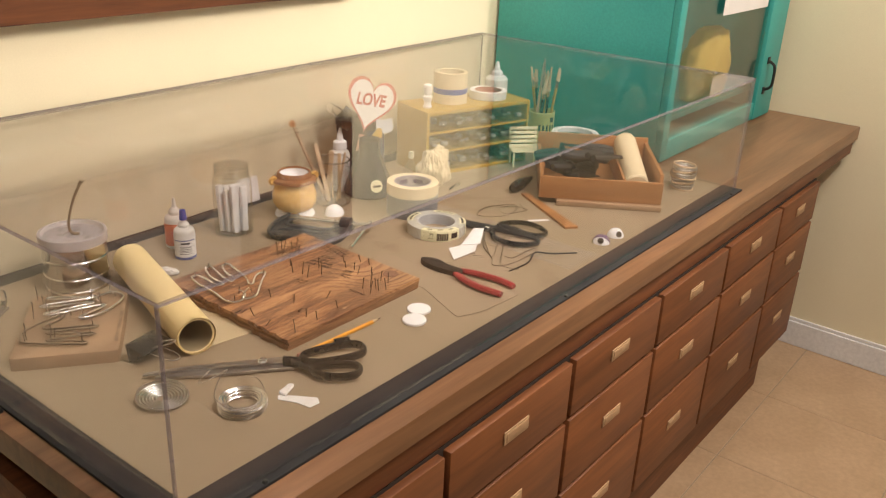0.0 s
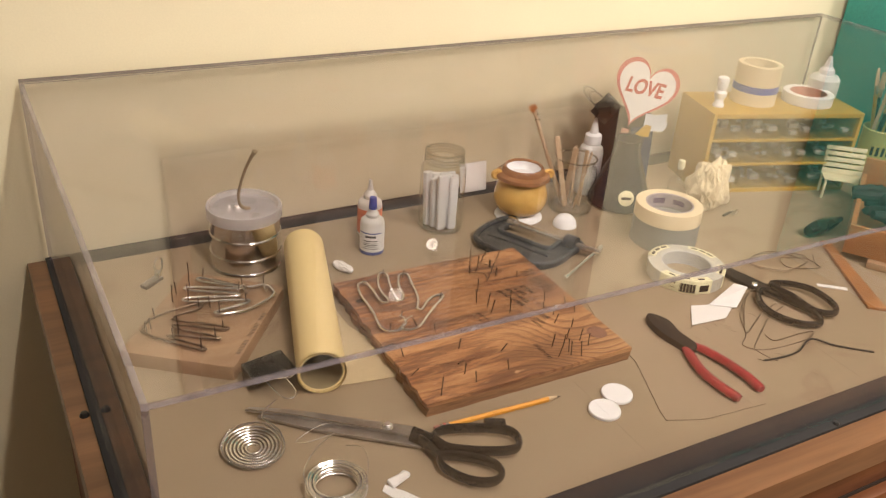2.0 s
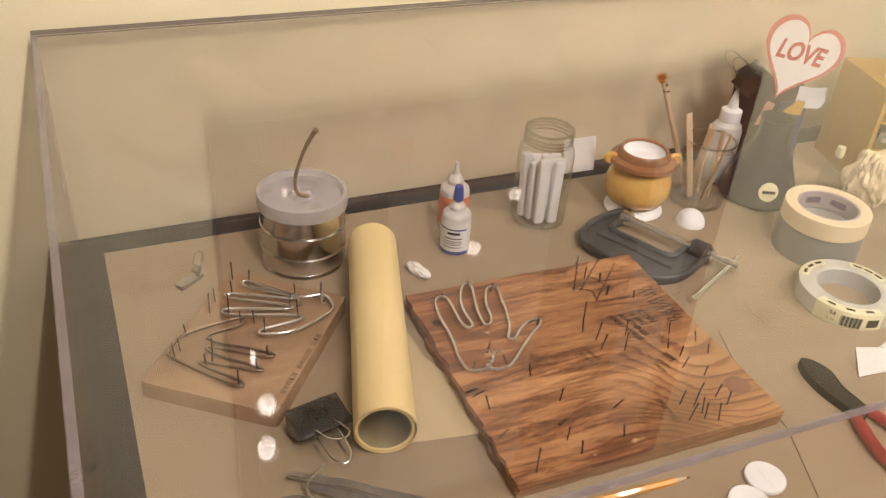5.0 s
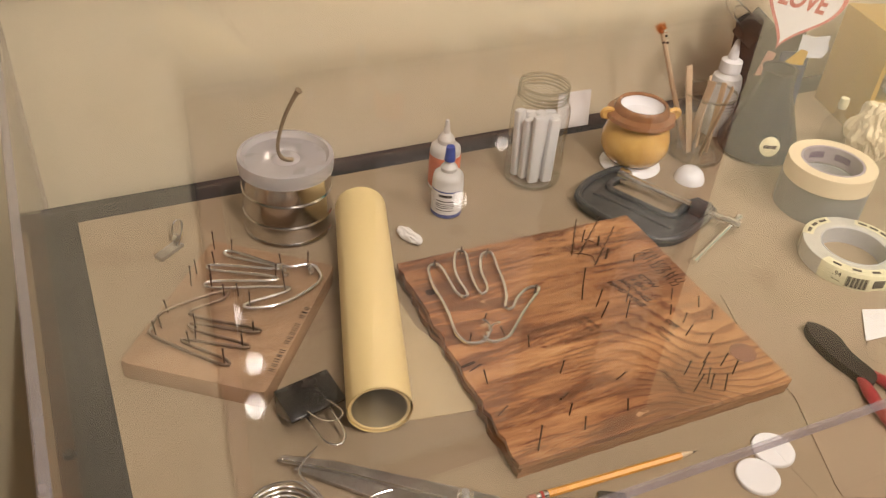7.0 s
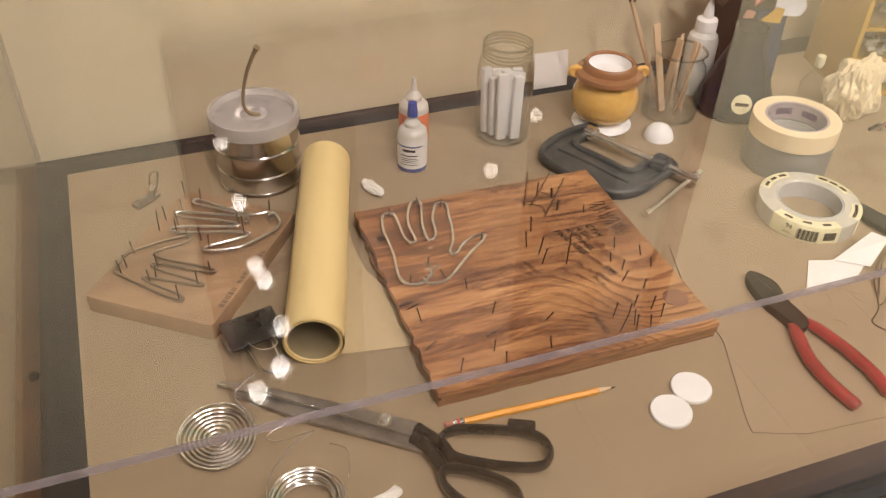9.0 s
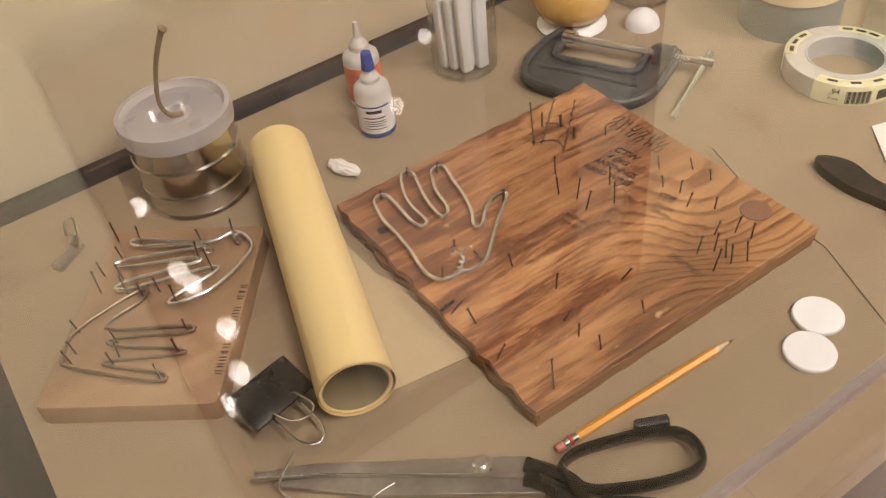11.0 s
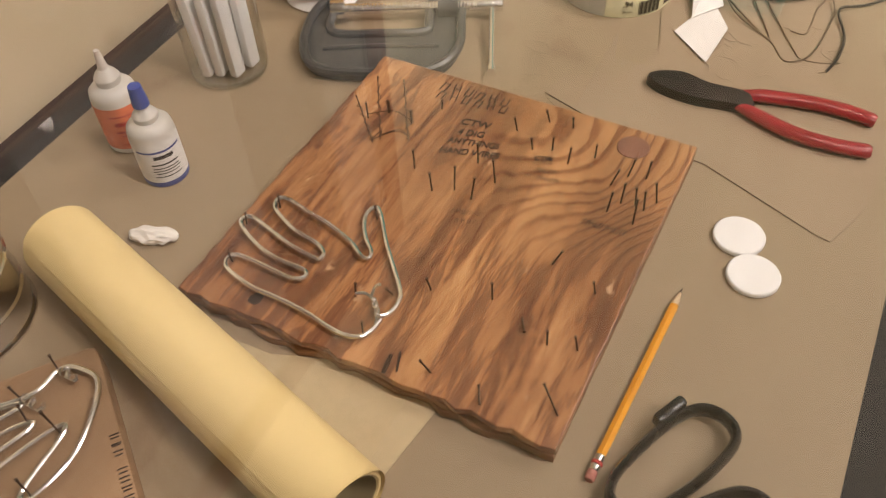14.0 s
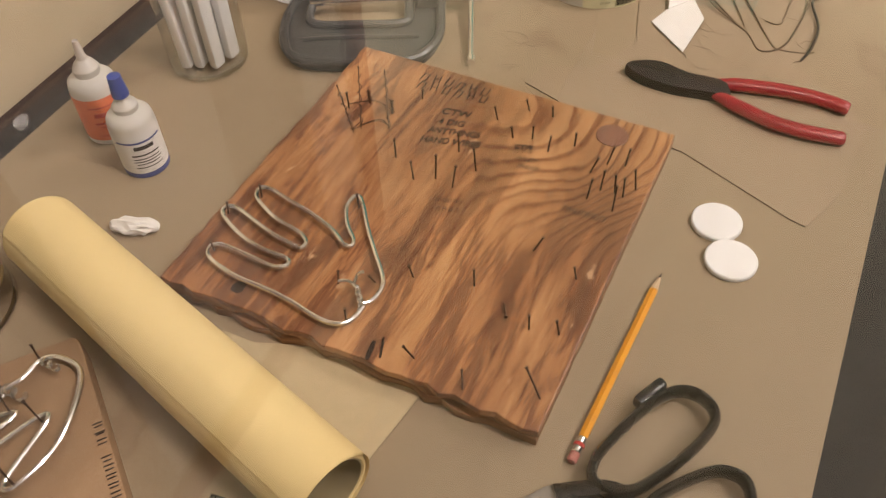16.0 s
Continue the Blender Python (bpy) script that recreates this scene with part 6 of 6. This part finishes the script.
for k in range(9):
    a = k * 0.7
    ln = rnd.uniform(0.195, 0.245)
    b_ = thing("paint_brush", pose(1.668 + 0.016 * math.cos(a), 0.583 + 0.016 * math.sin(a), TZ + 0.011, rnd.uniform(-7, 7) - 6 * math.sin(a), 7 * math.cos(a), rnd.uniform(0, 180)), "wooden-handled paint brush standing in the can", "brush", "brushes in the can")
    part("handle", bm_tube([(0, 0, 0), (0, 0, ln * 0.4), (0, 0, ln * 0.75)], 0.0036, 8, taper=lambda u: 0.7 + 0.5 * u), M_YBOX if k % 2 else M_BLACKENAMEL, b_)
    part("ferrule", bm_tube([(0, 0, ln * 0.75), (0, 0, ln * 0.84)], 0.0052, 10, flat=0.5), M_STEEL, b_)
    part("bristles", bm_tube([(0, 0, ln * 0.84), (0, 0, ln * 0.93), (0, 0, ln)], 0.0058, 10, taper=lambda u: 1.15 - 0.5 * u, flat=0.45), M_STRAW, b_)
rp = thing("round_paddle", pose(1.650, 0.598, TZ + 0.011, 3, -6, 40), "grey oval mirror-like paddle in the can", "paddle")
part("handle", bm_tube([(0, 0, 0), (0, 0, 0.19)], 0.004, 8), M_STRAW, rp)
part("oval", moved(bm_lathe([(0, 0.002), (0.017, 0.002), (0.019, 0), (0.017, -0.002), (0, -0.002)], 36), Matrix.Translation((0, 0, 0.222)) @ Matrix.Rotation(radians(90), 4, "X") @ Matrix.Diagonal((1, 2.3, 1, 1))), M_DULL, rp)

# ---- small slatted chair ----
ch = thing("toy_chair", at(1.503, 0.528, -40), "tiny cream slatted toy chair", "toy chair")
for x in (-0.036, 0.036):
    part("front_leg", bm_box(0.005, 0.006, 0.042, x, -0.020, 0, 0.0008), M_CREAMWOOD, ch)
    part("rear_leg", bm_box(0.005, 0.006, 0.036, x, 0.018, 0, 0.0008), M_CREAMWOOD, ch)
    part("back_post", bm_box(0.005, 0.005, 0.070, 0, 0, 0, 0.0008), M_CREAMWOOD, ch).matrix_local = pose(x, 0.018, 0.030, -14, 0, 0)
for k in range(5):
    part("seat_slat", bm_box(0.082, 0.0075, 0.004, 0, -0.022 + 0.0098 * k, 0.042, 0.0008), M_CREAMWOOD, ch)
for k in range(5):
    part("back_slat", bm_box(0.082, 0.003, 0.0090, 0, 0, 0, 0.0008), M_CREAMWOOD, ch).matrix_local = pose(0, 0.0155 + 0.0030 * k, 0.046 + 0.0118 * k, -14, 0, 0)

# ---- wooden tray of tools ----
tr = thing("wooden_tray", at(1.475, 0.287, -55.7), "orange pine tray of dark tools and a foam roll", "tray")
TW, TD, TH_ = 0.300, 0.305, 0.070
part("bottom", bm_box(TW - 0.02, TD - 0.02, 0.008, 0, 0, 0.014), M_PINE, tr, smooth=0)
part("front_board", bm_box(TW, 0.010, TH_ - 0.014, 0, -TD / 2 + 0.005, 0.014, 0.002), M_PINE, tr)
part("rear_board", bm_box(TW, 0.010, TH_ + 0.018, 0, TD / 2 - 0.005, 0.014, 0.002), M_PINE, tr)
for s in (-1, 1):
    part("end_board", bm_box(0.010, TD - 0.0205, TH_ - 0.014 if s < 0 else TH_ + 0.006, s * (TW / 2 - 0.005), 0, 0.014, 0.002), M_PINE, tr)
part("divider", bm_box(0.006, TD - 0.0205, TH_ - 0.02, 0.055, 0, 0.0225, 0.001), M_PINE, tr)
single("board_under_tray", bm_box(0.255, 0.300, 0.0135, 0.022, -0.016, 0, 0.002), M_BOARD, at(1.475, 0.287, -55.7), "thin brown board lying under the tray", "board")
fr_ = thing("foam_roll", at(1.475, 0.287, -55.7) @ pose(0.088, 0.004, 0.070, 6, 0, 0), "cream foam roll lying in the tray", "foam roll")
part("roll", moved(bm_lathe([(0, -0.145), (0.026, -0.145), (0.030, -0.141), (0.030, 0.141), (0.026, 0.145), (0, 0.145)], 36), Matrix.Rotation(radians(90), 4, "X")), M_CREAMTAPE, fr_)
rnd = random.Random(9)
for k in range(15):
    tl = thing("hand_tool", at(1.475, 0.287, -55.7) @ pose(rnd.uniform(-0.10, 0.02), rnd.uniform(-0.09, 0.09), 0.045 + 0.0042 * k, rnd.uniform(-10, 10), rnd.uniform(-12, 12), rnd.uniform(0, 180)), "dark hand tool heaped in the tray", "tool", "tools in the tray")
    part("grip", bm_tube(smooth_path([(-0.075, 0.004, 0), (-0.04, 0.012, 0), (0, 0.004, 0)], 5), 0.0095, 10, taper=lambda u: 0.8 + 0.3 * math.sin(math.pi * u)), M_TOOLBLACK, tl)
    part("grip", bm_tube(smooth_path([(-0.075, -0.016, 0), (-0.04, -0.016, 0), (0, -0.004, 0)], 5), 0.0095, 10, taper=lambda u: 0.8 + 0.3 * math.sin(math.pi * u)), M_TOOLBLACK, tl)
    part("head", bm_tube([(0, 0, 0), (0.022, 0, 0), (0.055, 0, 0)], 0.011, 8, taper=lambda u: 1.1 - 0.7 * u, flat=0.5), M_STEEL if k in (2, 5) else M_DARKSTEEL, tl)
single("teal_bowl", bm_lathe([(0, 0.002), (0.04, 0), (0.046, 0.004), (0.060, 0.050), (0.062, 0.060), (0.066, 0.063), (0.066, 0.066), (0.060, 0.066), (0.056, 0.055), (0.042, 0.008), (0, 0.006)], 48), surface("teal_plastic", (0.03, 0.24, 0.20), None, 10, 100, 0.3), at(1.652, 0.458), "round teal bowl with a rolled rim behind the tray", "bowl")
single("white_rim_ring", bm_ring(0.0675, 0.050, 0, 0.014, 48), M_PAPERW, at(1.652, 0.458, 0, 0.0665), "white tape ring resting on the bowl", "tape ring")

# ---- black-handled tool and wooden paddle ----
ht = thing("black_handled_tool", at(0, 0), "fat black-handled tool by the tray", "tool")
part("grip", bm_tube(smooth_path([(1.272, 0.408, 0.014), (1.300, 0.412, 0.015), (1.340, 0.419, 0.014), (1.362, 0.422, 0.013)], 5), 0.0135, 14, taper=lambda u: 0.75 + 0.35 * math.sin(math.pi * min(1, u * 1.1))), M_BLACKENAMEL, ht)
part("shank", bm_tube([(1.362, 0.422, 0.013), (1.386, 0.426, 0.013)], 0.0055, 10), M_DARKSTEEL, ht)
single("wooden_strip", bm_plate([(1.282, 0.386), (1.295, 0.374), (1.183, 0.163), (1.158, 0.182)], 0.0005, 0.006, 0.0008), M_PINE, at(0, 0), "flat tapered wooden strip", "wood strip", smooth=0)

# ---- coil of pale cord in a stack ----
cd = thing("wire_spool", at(1.645, 0.116), "upright stack of pale coiled wire", "wire coil")
rnd = random.Random(4)
for k in range(13):
    r = 0.031 + rnd.uniform(-0.003, 0.002)
    pts = [((r + 0.0015 * math.sin(2 * a + k)) * math.cos(a), (r + 0.0015 * math.cos(3 * a + k)) * math.sin(a), 0.003 + 0.0051 * k + 0.0018 * math.sin(a + k)) for a in [2 * math.pi * j / 32 for j in range(32)]]
    part("turn", bm_tube(pts, 0.0024, 6, True), M_DULL if k % 3 else M_STRAW, cd)

# ---- yellow foam shape in the teal cabinet ----
bm = bmesh.new()
bmesh.ops.create_icosphere(bm, subdivisions=4, radius=1)
for v in bm.verts:
    d = v.co.normalized()
    f = 1 + 0.22 * noise.noise(d * 1.7 + Vector((2, 5, 1))) + 0.10 * noise.noise(d * 5)
    v.co = Vector((d.x * 0.150 * f, d.y * 0.060 * f, max(-0.10, min(0.125, d.z * 0.150 * f)) + 0.10))
single("foam_shape", bm, M_FOAM, pose(2.335, 0.375, TZ + 0.096), "lumpy yellow foam shape on a shelf behind glass", "foam shape")

# ---- floor tiles ----
floor_ob = bpy.data.objects["floor"]
def tile_mesh(w):
    bm = bm_box(w, w, 0.008, 0, 0, -0.008, 0.0015, 1)
    me = bpy.data.meshes.new("tile")
    bm.to_mesh(me)
    bm.free()
    me.materials.append(M_TILE)
    return me


TILE = tile_mesh(0.453)
i = 0
for ix in range(11):
    for iy in range(10):
        x, y = X1 - 0.228 - 0.457 * ix, Y1 - 0.228 - 0.457 * iy
        if x < X0 + 0.1 or y < Y0 + 0.1:
            continue
        o = new("tile", TILE)
        o.parent = floor_ob
        o.location = (x, y, 0)
